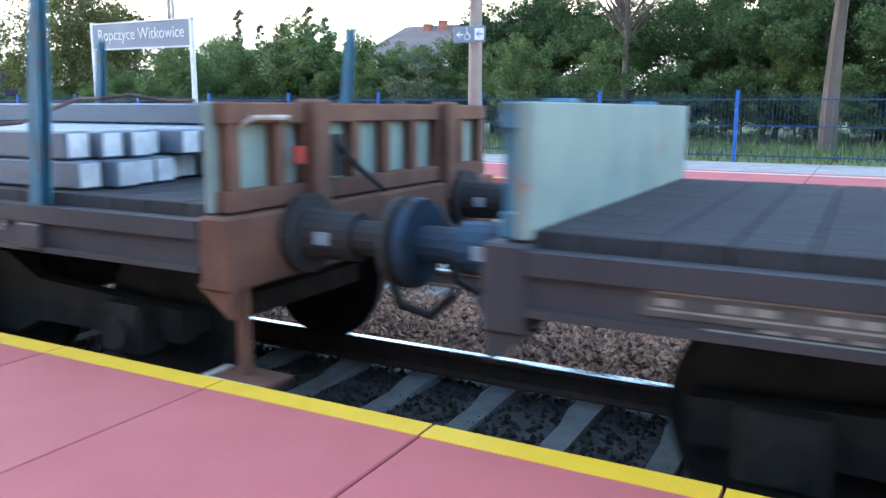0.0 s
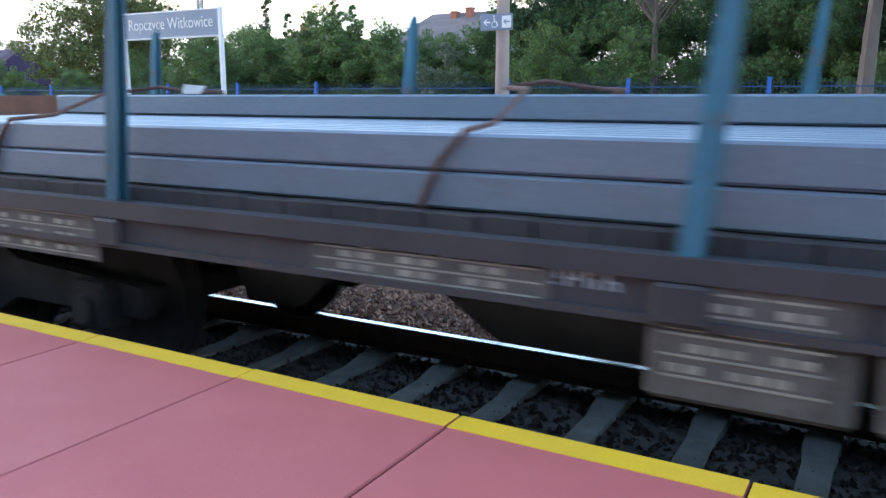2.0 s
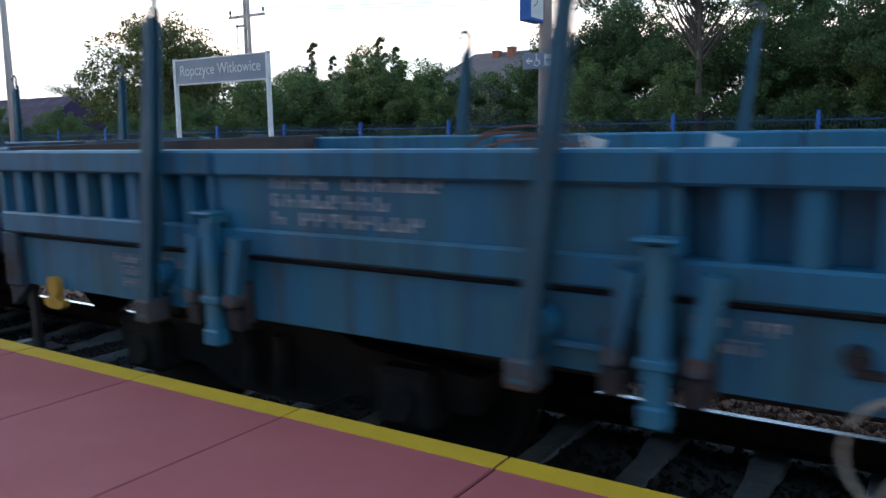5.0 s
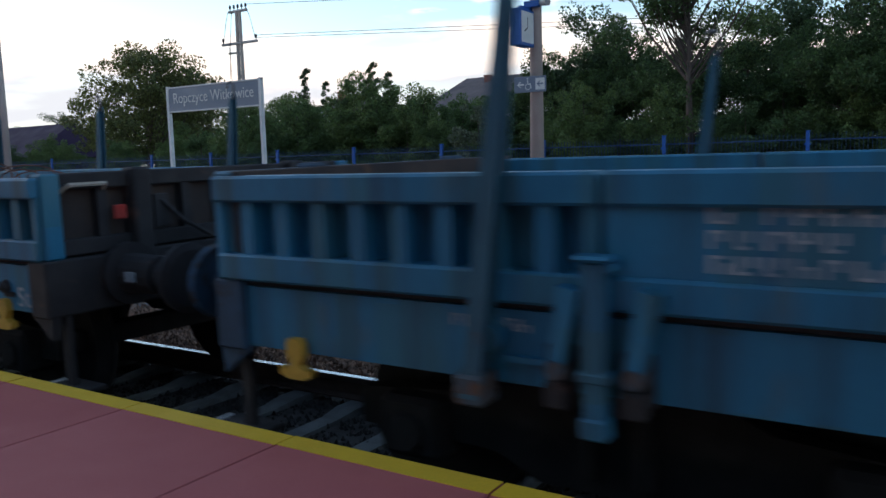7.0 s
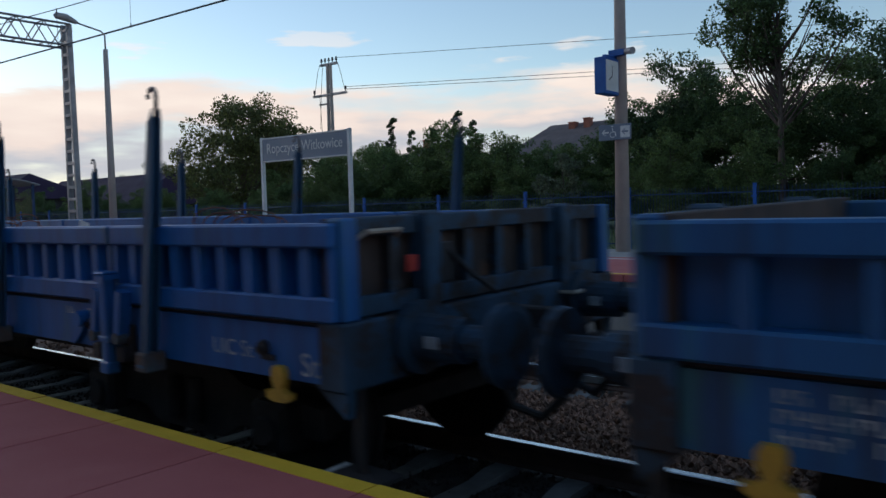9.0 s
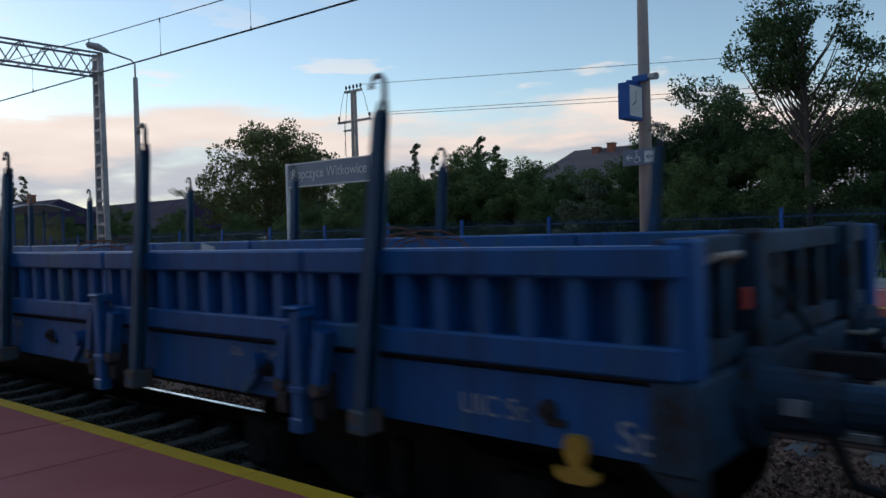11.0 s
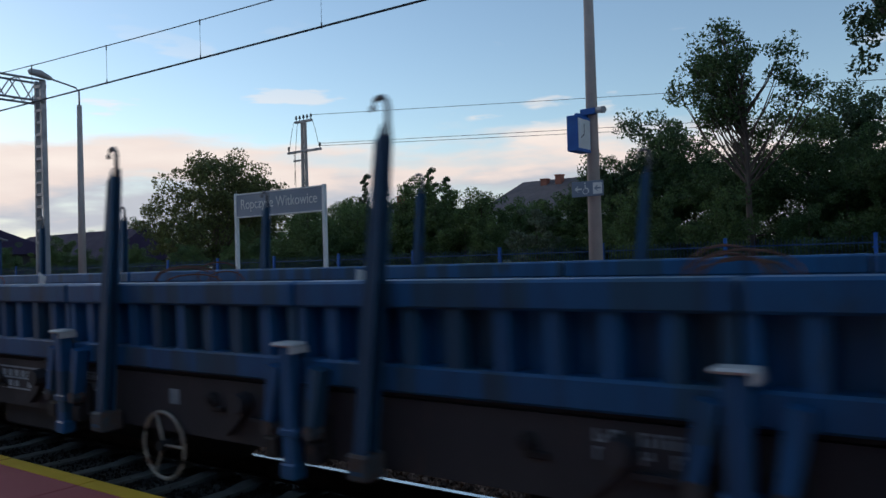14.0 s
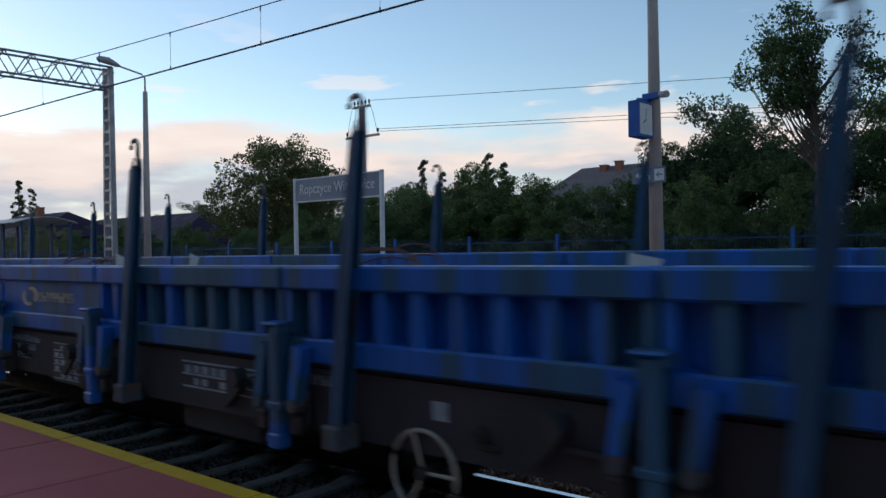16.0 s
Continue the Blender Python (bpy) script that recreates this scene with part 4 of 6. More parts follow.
    # brake gear, hand wheel, tie-down brackets
    wx = half - 5.3 if wheel_front else -half + 4.88
    for s in (-1, 1):
        bm = B()
        big = seed in (11, 12)
        wr, wm = (0.225, M["wheelcream"]) if big else (0.19, M["wheelgrey"] if seed == 13 else M["wheelcream"])
        ring = [(wx + wr * math.cos(a), 0, 0.76 + wr * math.sin(a)) for a in (2 * math.pi * j / 24 for j in range(25))]
        tube(bm, ring, 0.014 if big else 0.011, 8, False)
        hw = part("hand_wheel", bm, wm, root, "rusty spoked brake wheel", pose(0, s * 1.40, 0) if s < 0 else pose(2 * wx, 1.40, 0, 0, 0, 180), True)
        for a in (1.9, 4.2, 6.3):
            bm = B()
            tube(bm, [(wx, 0, 0.76), (wx + wr * 0.98 * math.cos(a), 0, 0.76 + wr * 0.98 * math.sin(a))], 0.012 if big else 0.009, 6)
            part("spoke", bm, wm, hw)
        bm = B()
        tube(bm, [(wx, -0.03, 0.76), (wx, 0.25, 0.76)], 0.03, 8)
        part("hub", bm, M["endgrime"], hw)
        for x in (-half + 0.5, half - 0.5):
            bm = B()
            y = s * 1.40
            prism(bm, [(x - 0.03, 0.945), (x + 0.03, 0.945), (x + 0.048, 0.92), (x + 0.048, 0.875), (x + 0.026, 0.825), (x + 0.07, 0.80), (x + 0.097, 0.812), (x + 0.09, 0.775), (x + 0.05, 0.757), (x - 0.05, 0.757), (x - 0.09, 0.775), (x - 0.097, 0.812), (x - 0.07, 0.80), (x - 0.026, 0.825), (x - 0.048, 0.875), (x - 0.048, 0.92)], 1, y - 0.022, y + 0.022)
            part("lifting_bracket", bm, M["ochre"], root, "yellow lifting bracket")
    bm = B()
    bx = 1.6 if wheel_front else -2.6
    box(bm, bx, bx + 0.8, -1.30, -0.7, 0.66, 0.9, 0.02)
    part("equipment_box", bm, solemat, root)
    bm = B()
    tube(bm, [(-1.4, 0.6, 0.75), (0.0, 0.6, 0.75)], 0.19, 16)
    part("air_tank", bm, M["dark"], root)
    bm = B()
    tube(bm, [(-6.0, -0.9, 0.72), (6.0, -0.9, 0.72)], 0.03, 6)
    tube(bm, [(-6.0, 0.9, 0.72), (6.0, 0.9, 0.72)], 0.03, 6)
    part("brake_rod", bm, M["dark"], root)
    for q, x in enumerate((-2.15, -1.86, -1.5) if wheel_front else (1.15, 1.48, 1.92)):
        bm = B()
        zz = 0.70 - 0.015 * q
        box(bm, x, x + 0.125, -1.40, -1.388, zz, zz + 0.14, 0.004)
        box(bm, x + 0.04, x + 0.07, -1.388, -1.37, zz + 0.1, 0.9)
        pl = part("brake_plate", bm, M["mark"], root, "scuffed white changeover plate")
        bm = B()
        prism(bm, [(x + 0.03, zz + 0.02), (x + 0.06, zz + 0.012), (x + 0.105, zz + 0.1), (x + 0.075, zz + 0.115)], 1, -1.41, -1.4)
        tube(bm, [(x + 0.04, -1.42, zz + 0.035), (x + 0.04, -1.395, zz + 0.035)], 0.022, 8)
        part("lever", bm, M[("redlamp", "ochre", "rust")[q]], pl)
    # stencilling on the side facing the near platform
    pz = z0 + 0.02
    k = plain[0]
    bars(root, "stencil", M["mark"], seams[k] + 0.36, -1.412, pz + 0.315, lettering(seed, 11, 3, 0.085, 0.06))
    logo(root, seams[plain[1]] + (0.72 if second else 0.42 if ribbed else 0.85), -1.412, pz + 0.25, 1.0 if second else 0.78, M["cream"])
    for q in range(5):
        x = -half + 0.9 + q * 3.7 + rnd.uniform(-0.5, 0.5)
        bars(root, "stencil", M["mark"], x, -1.382, 1.08, lettering(seed * 7 + q, rnd.randint(4, 10), rnd.randint(1, 3), 0.06, 0.05))
    if solemat is side and not capped:
        text_mesh("class_lettering", "UIC St", 0.13, M["mark"], root, pose(half - 0.92, -1.381, 1.0, 90), 0.001)
        text_mesh("class_lettering", "St", 0.17, M["mark"], root, pose(half - 0.24, -1.422, 0.97, 90), 0.001)
    x = bx + 0.15
    bars(root, "data_plate", M["mark"], x, -1.383, 0.95, [(0, 0, 0.75, 0.012), (0, 0.075, 0.75, 0.012), (0, 0.15, 0.75, 0.012)] + [(0.03 + 0.09 * i, 0.09, 0.06, 0.045) for i in range(8)] + [(0.03 + 0.09 * i, 0.02, 0.055, 0.04) for i in range(8) if i % 3])
    # number grid hung under the solebar by the hand wheel, and a small square plate above the wheel
    gx = 0.0
    bm = B()
    box(bm, gx - 0.02, gx + 0.44, -1.40, -1.385, 0.82, 1.12)
    gp = part("number_board", bm, solemat, root)
    bars(gp, "grid", M["mark"], gx, -1.4, 0.84, [(0, 0.052 * j, 0.42, 0.008) for j in range(6)] + [(0.02 + 0.1 * i, 0.012 + 0.052 * j, 0.06, 0.028) for i in range(4) for j in range(5) if (i * 3 + j * 5 + seed) % 4])
    bars(root, "square_plate", M["mark"], wx + 0.05, -1.383, 1.0, [(0, 0, 0.09, 0.085)])
    # hinges and lugs with rust along the solebar
    bm = B()
    tube(bm, [(0, -0.03, 0), (0, 0.0, 0)], [0.036, 0.046], 12)
    tube(bm, [(0, -0.05, 0), (0, -0.028, 0)], 0.018, 8)
    box(bm, -0.012, 0.09, -0.02, 0.0, -0.06, -0.03, 0.005)
    lug = mesh_of("solebar_lug", bm, M["endgrime"])
    for x in spots:
        if rnd.random() < 0.9:
            part("solebar_lug", lug, None, root, "", pose(x + rnd.uniform(0.4, 1.2), -1.38, rnd.uniform(0.96, 1.06)))
    for o in root.children:
        if not o.name.startswith("bogie"):
            o.location.z -= sunk
    return root


def flat_wagon(name_label, board, front, seed):
    half = FLAT_LEN / 2
    z0 = 1.17
    root = thing("flat_wagon", name_label, "freight wagon", group="wagons of the train")
    rnd = random.Random(seed)
    bm = B()
    box(bm, -0.09, 0.09, -0.07, 0.07, 0.94, z0 - 0.09, 0.01)
    rung = mesh_of("stake_pocket", bm, M["sole"])
    for s in (-1, 1):
        y = s * 1.38
        bm = B()
        prism(bm, [(y - 0.05, 0.93), (y - 0.05, 0.96), (y - 0.02, 0.96), (y - 0.02, z0 - 0.085), (y - 0.05, z0 - 0.085), (y - 0.05, z0), (y + 0.05, z0), (y + 0.05, z0 - 0.085), (y + 0.02, z0 - 0.085), (y + 0.02, 0.96), (y + 0.05, 0.96), (y + 0.05, 0.93)], 0, -half + 0.18, half - 0.18)
        part("solebar", bm, M["sole"], root)
        for k in range(5):
            part("stake_pocket", rung, None, root, "", pose(half - 1.35 - 2.9 * k, y, 0))
    bm = B()
    box(bm, -0.05, 0.05, -1.33, 1.33, 0.97, z0 - 0.05)
    beam = mesh_of("cross_member", bm, M["dark"])
    for k in range(8):
        part("cross_member", beam, None, root, "", pose(-half + 0.8 + k * (FLAT_LEN - 1.6) / 7, 0, 0))
    bm = B()
    for y in (-0.35, 0.25):
        prism(bm, [(-half + 0.2, 0.95), (-half + 0.2, 1.1), (half - 0.2, 1.1), (half - 0.2, 0.95), (3.0, 0.95), (2.45, 0.40), (-1.1, 0.40), (-1.5, 0.66), (-2.2, 0.66), (-2.5, 0.40), (-2.9, 0.40), (-3.1, 0.95)], 1, y, y + 0.1)
    part("centre_sill", bm, M["dark"], root)
    bm = B()
    wide = (FLAT_LEN - 0.24) / 58
    box(bm, 0.004, wide - 0.004, -1.31, 1.31, z0 - 0.04, z0 + 0.06, 0.005)
    plank = mesh_of("plank", bm, M["wood"])
    for k in range(58):
        part("plank", plank, None, root, "", pose(-half + 0.12 + k * wide, 0, 0.005 * rnd.random()))
    ends(root, half, z0, M["rust"], front, 1, M["dark"], M["rust"], (-1.28,))
    ends(root, half, z0, M["sole"], (board, M["teal"]), -1, M["endblue"], M["rust"], (1.28,))
    bogie(root, half - 2.45, (-1.4, 0.0, 1.4))
    bogie(root, 2.45 - half, (-1.4, 0.0, 1.4))
    tall, _ = stake_mesh("stake", 1.1, 2.3, 0.08, 0.10, M["teal"], False)
    for k in range(5):
        for s in (-1, 1):
            part("stake", tall, None, root, "", pose(half - 1.35 - 2.9 * k, s * 1.36, 0))
    for s in (-1, 1):
        for x in (-half + 1.9, half - 1.9):
            bm = B()
            y = s * 1.42
            prism(bm, [(x - 0.06, 0.97), (x + 0.06, 0.97), (x + 0.07, 0.93), (x + 0.045, 0.87), (x + 0.12, 0.84), (x + 0.125, 0.81), (x - 0.125, 0.81), (x - 0.12, 0.84), (x - 0.045, 0.87), (x - 0.07, 0.93)], 1, y - 0.03, y + 0.03)
            part("lifting_bracket", bm, M["ochre"], root, "yellow lifting bracket")
        wx = half - 4.9
        bm = B()
        tube(bm, [(wx + 0.22 * math.cos(a), 0, 0.72 + 0.22 * math.sin(a)) for a in (2 * math.pi * j / 24 for j in range(25))], 0.032, 8, False)
        hw = part("hand_wheel", bm, M["wheelgrey"], root, "dull grey spoked brake wheel", pose(0, -1.41, 0) if s < 0 else pose(2 * wx, 1.41, 0, 0, 0, 180), True)
        for a in (0.3, 1.87, 3.44, 5.01):
            bm = B()
            tube(bm, [(wx, 0, 0.72), (wx + 0.23 * math.cos(a), 0, 0.72 + 0.23 * math.sin(a))], 0.026, 6)
            part("spoke", bm, M["wheelgrey"], hw)
    for x, w in ((-0.02, 0.66), (0.70, 0.65)):
        bm = B()
        box(bm, x, x + w, -1.41, -0.8, 0.66, 0.93, 0.02)
        box(bm, x + 0.01, x + w - 0.01, -1.412, -1.402, 0.92, 1.08)
        bx = part("equipment_box", bm, M["panelgrey"], root, "grimy equipment box with dull data lines")
        bars(bx, "stencil", M["dullmark"], x + 0.05, -1.4125, 1.05, [(0, -0.075 * j, w * 0.8, 0.009) for j in range(5)] + [(0.02 + 0.07 * i, -0.055 - 0.075 * j, 0.05, 0.03) for i in range(7) for j in range(4) if (i + 2 * j) % 4])
    for x, w, zl, zh in ((-4.02, 1.12, 0.84, 1.08), (-1.5, 1.12, 0.94, 1.075), (-6.66, 0.97, 0.99, 1.14)):
        bm = B()
        box(bm, x, x + w, -1.409, -1.402, zl, zh)
        dp = part("data_panel", bm, M["panelgrey"], root, "dull panel of stencilled data lines")
        rows = max(2, int((zh - zl) / 0.065))
        bars(dp, "stencil", M["dullmark"], x + 0.04, -1.409, zl, [(0, 0.02 + j * (zh - zl - 0.03) / rows, w - 0.08, 0.008) for j in range(rows + 1)] + [(0.02 + 0.1 * i, 0.038 + j * (zh - zl - 0.03) / rows, 0.07, 0.026) for i in range(int(w / 0.1) - 1) for j in range(rows) if (i * 5 + j * 3 + seed) % 3])
    for q in range(5):
        x = -half + 0.7 + q * 2.9 + rnd.uniform(-0.3, 0.3)
        bars(root, "stencil", M["mark"], x, -1.402, 1.02, lettering(seed * 11 + q, rnd.randint(5, 11), 1, 0.075, 0.06))
        if q % 2:
            bars(root, "data_plate", M["dullmark"], x - 1.2, -1.402, 0.97, [(0, 0, 1.1, 0.01), (0, 0.055, 1.1, 0.01), (0, 0.11, 1.1, 0.01)] + [(0.03 + 0.12 * i, 0.015, 0.08, 0.03) for i in range(9)] + [(0.03 + 0.12 * i, 0.07, 0.07, 0.03) for i in range(9) if i % 4])
    logo(root, half - 8.55, -1.402, 1.02, 0.62, M["cream"])
    bars(root, "data_plate", M["dullmark"], -half + 0.8, -1.4025, 0.955, [(0, 0, 1.9, 0.012), (0, 0.06, 1.9, 0.012), (0, 0.12, 1.9, 0.012)] + [(0.04 + 0.13 * i, 0.02 + 0.06 * j, 0.09, 0.028) for i in range(14) for j in range(2) if (i * 3 + j) % 5])
    return root


def billet_stack(length, layers, seed, label, loop=0.06, flag=0.06):
    """Square steel billets in layers, held by rusty wire straps; origin under the middle, on the deck."""
    root = thing("billet_stack", label, "steel billets", group="loads of steel")
    w, rnd = 0.157, random.Random(seed)
    shared = {}
    for L in (length, length - 0.14, length + 0.12):
        bm = B()
        box(bm, -L / 2, L / 2, -w / 2 + 0.003, w / 2 - 0.003, 0.003, w - 0.003, 0.012)
        me = mesh_of("billet", bm, [M["steel"], M["billend"]])
        for p in me.polygons:
            if abs(p.normal.x) > 0.9:
                p.material_index = 1
        shared[L] = me
    keys = list(shared)
    for j, ys in enumerate(layers):
        for y in ys:
            part("billet", shared[rnd.choice(keys)], None, root, "", pose(rnd.uniform(-0.12, 0.12), y + rnd.uniform(-0.004, 0.004), j * w, 0, 0, rnd.uniform(-0.05, 0.05)))
    top = len(layers) * w
    spots = (-length * 0.38, -length * 0.1, length * 0.17, length * 0.42)
    for x in spots:
        bm = B()
        y0 = min(min(l) for l in layers) - w / 2 - 0.012
        x += rnd.uniform(-0.3, 0.3)
        up = top + loop * rnd.uniform(0.75, 1.05)
        if loop < 0.1:
            tube(bm, [(x - 0.1, y0, 0.0), (x, y0, 0.2), (x + 0.12, y0, w * 2 + 0.01), (x + 0.1, y0 + 0.3, w * 2 + 0.03), (x + 0.05, -0.5, top + 0.02), (x - 0.26, -0.1, up - 0.03), (x - 0.05, 0.0, up), (x + 0.2, 0.1, up - 0.04), (x + 0.27, 0.3, top + 0.02), (x, 0.6, w * 2 + 0.05), (x, -y0, w * 2 + 0.02), (x, -y0, 0.0)], 0.013, 7)
        else:               # twisted ends of wire, coiled on top
            for q in range(5):
                cx, cy, r1 = x + rnd.uniform(-0.12, 0.12), rnd.uniform(-0.5, 0.1), rnd.uniform(0.12, 0.3)
                up = loop * rnd.uniform(0.55, 1.05)
                tube(bm, [(cx + r1 * math.cos(a), cy + 0.5 * r1 * math.sin(2 * a), top + 0.012 + up * math.sin(a)) for a in (math.pi * j / 10 for j in range(11))], 0.007, 5)
                tube(bm, [(cx - r1, cy, top + 0.01), (cx - r1 * 0.3, cy - 0.2, top + 0.05), (cx + r1, cy + 0.1, top + 0.02)], 0.009, 5)
        part("strap", bm, M["strap"] if loop < 0.1 else M["rust"], root, "rusty tie wire")
    for q in range(3 if loop < 0.1 else 5):
        bm = B()
        x, y = rnd.uniform(-length * 0.45, length * 0.45), rnd.uniform(-0.6, 0.2)
        h, k = flag * rnd.uniform(0.75, 1.05), rnd.uniform(0.06, 0.16)
        prism(bm, [(x, top + 0.002), (x + k, top + 0.002), (x + k + 0.06, top + h * 0.8), (x + 0.02, top + h)], 1, y, y + 0.004)
        part("tag", bm, M["white"], root, "white paper tag")
    return root


SPEED = 20.3                # metres a second
WHEEL = 0.46                # wheel radius
# seconds at which the front corner of each wagon passes x = -3
PASS = [-0.025, 0.752, 1.530, 2.298, 3.253, 4.208, 5.160, 6.111, 7.071, 8.025, 8.987, 9.949, 10.907, 11.867, 12.831, 13.790, 14.751, 15.713]
LEAN = [1.2, 1.2, 1.1, 1.0, 0.9, 0.8, 0.8, 0.7, 0.7, 0.7, 1.0, 0.35, 1.15, 1.0, 0.8]  # degrees, blue wagons in order
MOVING = []                 # thing, x at 0 s, z, lean on its springs in degrees


def place(ob, x0, z=RAILTOP, lean=0.0):
    MOVING.append((ob, x0, z, lean))
    ob.matrix_basis = pose(x0, TRACK1, z, lean)
    for o in ob.children:
        if o.name.startswith("bogie"):      # bogies stay level on the rails
            o.matrix_basis = pose(o.location.x, 0, 0, -lean)


def train():
    lay = [[-1.16 + 0.17 * k for k in range(14)], [-1.16 + 0.17 * k for k in range(14)], [0.36 + 0.17 * k for k in range(5)]]
    stack = billet_stack(11.6, lay, 5, "blue-grey square steel billets with whitewashed ends, strapped")
    flats = [flat_wagon("grimy grey flat wagon with a rusty end board and teal stakes", M["rust"], (M["teal"], M["teal"]), 3),
             flat_wagon("grimy grey flat wagon with a pale green end board", M["pale"], (M["pale"], M["teal"]), 4),
             flat_wagon("grimy grey flat wagon with rusty and pale end boards", M["rust"], (M["pale"], M["rust"]), 6)]
    fronts = [-3 - SPEED * p for p in PASS]
    used = set()

    def again(ob):
        if ob in used:
            return copy_thing(ob, ob.matrix_basis.copy())
        used.add(ob)
        return ob
    # the first flat wagon is ahead of the first gap
    rear0 = fronts[0] + 1.24
    for k, x in enumerate([rear0 + FLAT_LEN / 2] + [f - FLAT_LEN / 2 for f in fronts[:3]]):
        place(again(flats[(1, 2, 0, 0)[k]]), x)
        s = again(stack)
        place(s, x + (0.25 if k else 0.6), RAILTOP + 1.236)
    labels = "blue drop-side freight wagon with ribbed flaps and hooked stakes"
    kinds = dict(
        a=blue_wagon("faded blue drop-side wagon with white-capped latch posts", M["blue"], M["blue"], True, True, True, 11, 0.02, M["stake"]),
        b=blue_wagon("blue drop-side wagon with a dark grey solebar", M["blue5"], M["sole"], False, False, True, 12, 0.02, M["stake"], False, M["endgrime"]),
        c=blue_wagon(labels, M["blue3"], M["blue3"], False, False, True, 13),
        d=blue_wagon("blue drop-side wagon with smooth plated flaps", M["blue2"], M["blue2"], False, False, False, 14),
        j=blue_wagon("dull blue drop-side wagon with plated flaps and white-capped posts", M["blue6"], M["blue6"], True, True, False, 21, endmat=M["endgrime"]),
        e=blue_wagon("blue drop-side wagon with a grey solebar and white-capped posts", M["blue7"], M["sole"], True, True, True, 15, endmat=M["endgrime"]),
        g=blue_wagon("blue drop-side wagon with white-capped latch posts", M["blue6"], M["blue6"], True, False, True, 17),
        h=blue_wagon(labels, M["blue"], M["blue"], False, True, True, 18, 0.02, M["stake"], False, M["endgrime"]),
        i=blue_wagon(labels, M["blue"], M["blue"], False, False, True, 19, 0.02, M["stake"]),
        k=blue_wagon("rusty blue drop-side wagon with a large cream emblem", M["blue"], M["blue"], False, False, True, 23, 0.02, M["stake"], True),
        f=blue_wagon("patchy bright blue drop-side wagon with a grey solebar", M["blue4"], M["sole"], False, True, True, 16, endmat=M["endgrime"]),
    )
    low = billet_stack(15.0, [[-1.16 + 0.17 * k for k in range(14)], [-1.16 + 0.17 * k for k in range(14)]], 8, "dark steel billets lying low inside a wagon", 0.24, 0.22)
    for k, kind in enumerate("abiikhdccccgejf"):
        x = fronts[3 + k] - BLUE_LEN / 2
        lean = LEAN[k]
        place(again(kinds[kind]), x, RAILTOP, lean)
        place(again(low), x, RAILTOP + 1.190 + (0.0 if kind in "abhi" else 0.018), lean)


train()


# ---- opposite platform: fence, sign, poles, shelter ----
def fence():
    root = tagged(new("fence", None), "blue steel bar fence behind the far platform", "fence")
    y, z0 = 15.06, FAR_Z
    bm = B()
    box(bm, -0.03, 0.03, -0.03, 0.03, -0.1, 1.24, 0.004)
    box(bm, -0.036, 0.036, -0.036, 0.036, 1.24, 1.255)
    box(bm, -0.05, 0.05, -0.045, -0.03, 1.0, 1.03)
    post = mesh_of("fence_post", bm, M["fence"])
    bm = B()
    for z in (0.1, 0.62, 1.08):
        box(bm, 0.03, 2.47, -0.012, 0.012, z, z + 0.022)
    n = 38
    for k in range(1, n):
        x = 2.5 * k / n
        box(bm, x - 0.003, x + 0.003, -0.004, 0.004, 0.05, 1.19 + (0.02 if k % 2 else 0))
    panel = mesh_of("fence_panel", bm, M["fencebar"])
    for k in range(-22, 8):
        x = -7.135 + 2.5 * k
        part("fence_post", post, None, root, "", pose(x, y, z0))
        tagged(part("fence_panel", panel, None, root, "", pose(x, y, z0)), kind="stuff")


def station_sign():
    x0, x1, y, zt, zb = -17.44, -14.0, 14.0, 3.17, 2.52
    root = tagged(new("station_sign", None), "blue-grey station name board on two white posts", "sign")
    bm = B()
    box(bm, x0 + 0.09, x1 - 0.09, y - 0.03, y + 0.03, zb + 0.03, zt - 0.03, 0.006)
    b = part("board", bm, M["signgrey"], root)
    bm = B()
    box(bm, x0, x1, y - 0.045, y + 0.045, zt - 0.035, zt, 0.006)
    box(bm, x0, x1, y - 0.045, y + 0.045, zb, zb + 0.035, 0.006)
    part("frame", bm, M["white"], b)
    for x in (x0 + 0.045, x1 - 0.045):
        bm = B()
        box(bm, x - 0.045, x + 0.045, y - 0.05, y + 0.05, FAR_Z, zt + 0.02, 0.008)
        part("post", bm, M["white"], root, "white steel post")
    text_mesh("name_lettering", "Ropczyce Witkowice", 0.38, M["white"], b, pose((x0 + x1) / 2, y - 0.036, (zt + zb) / 2 + 0.02, 90), width=2.9)


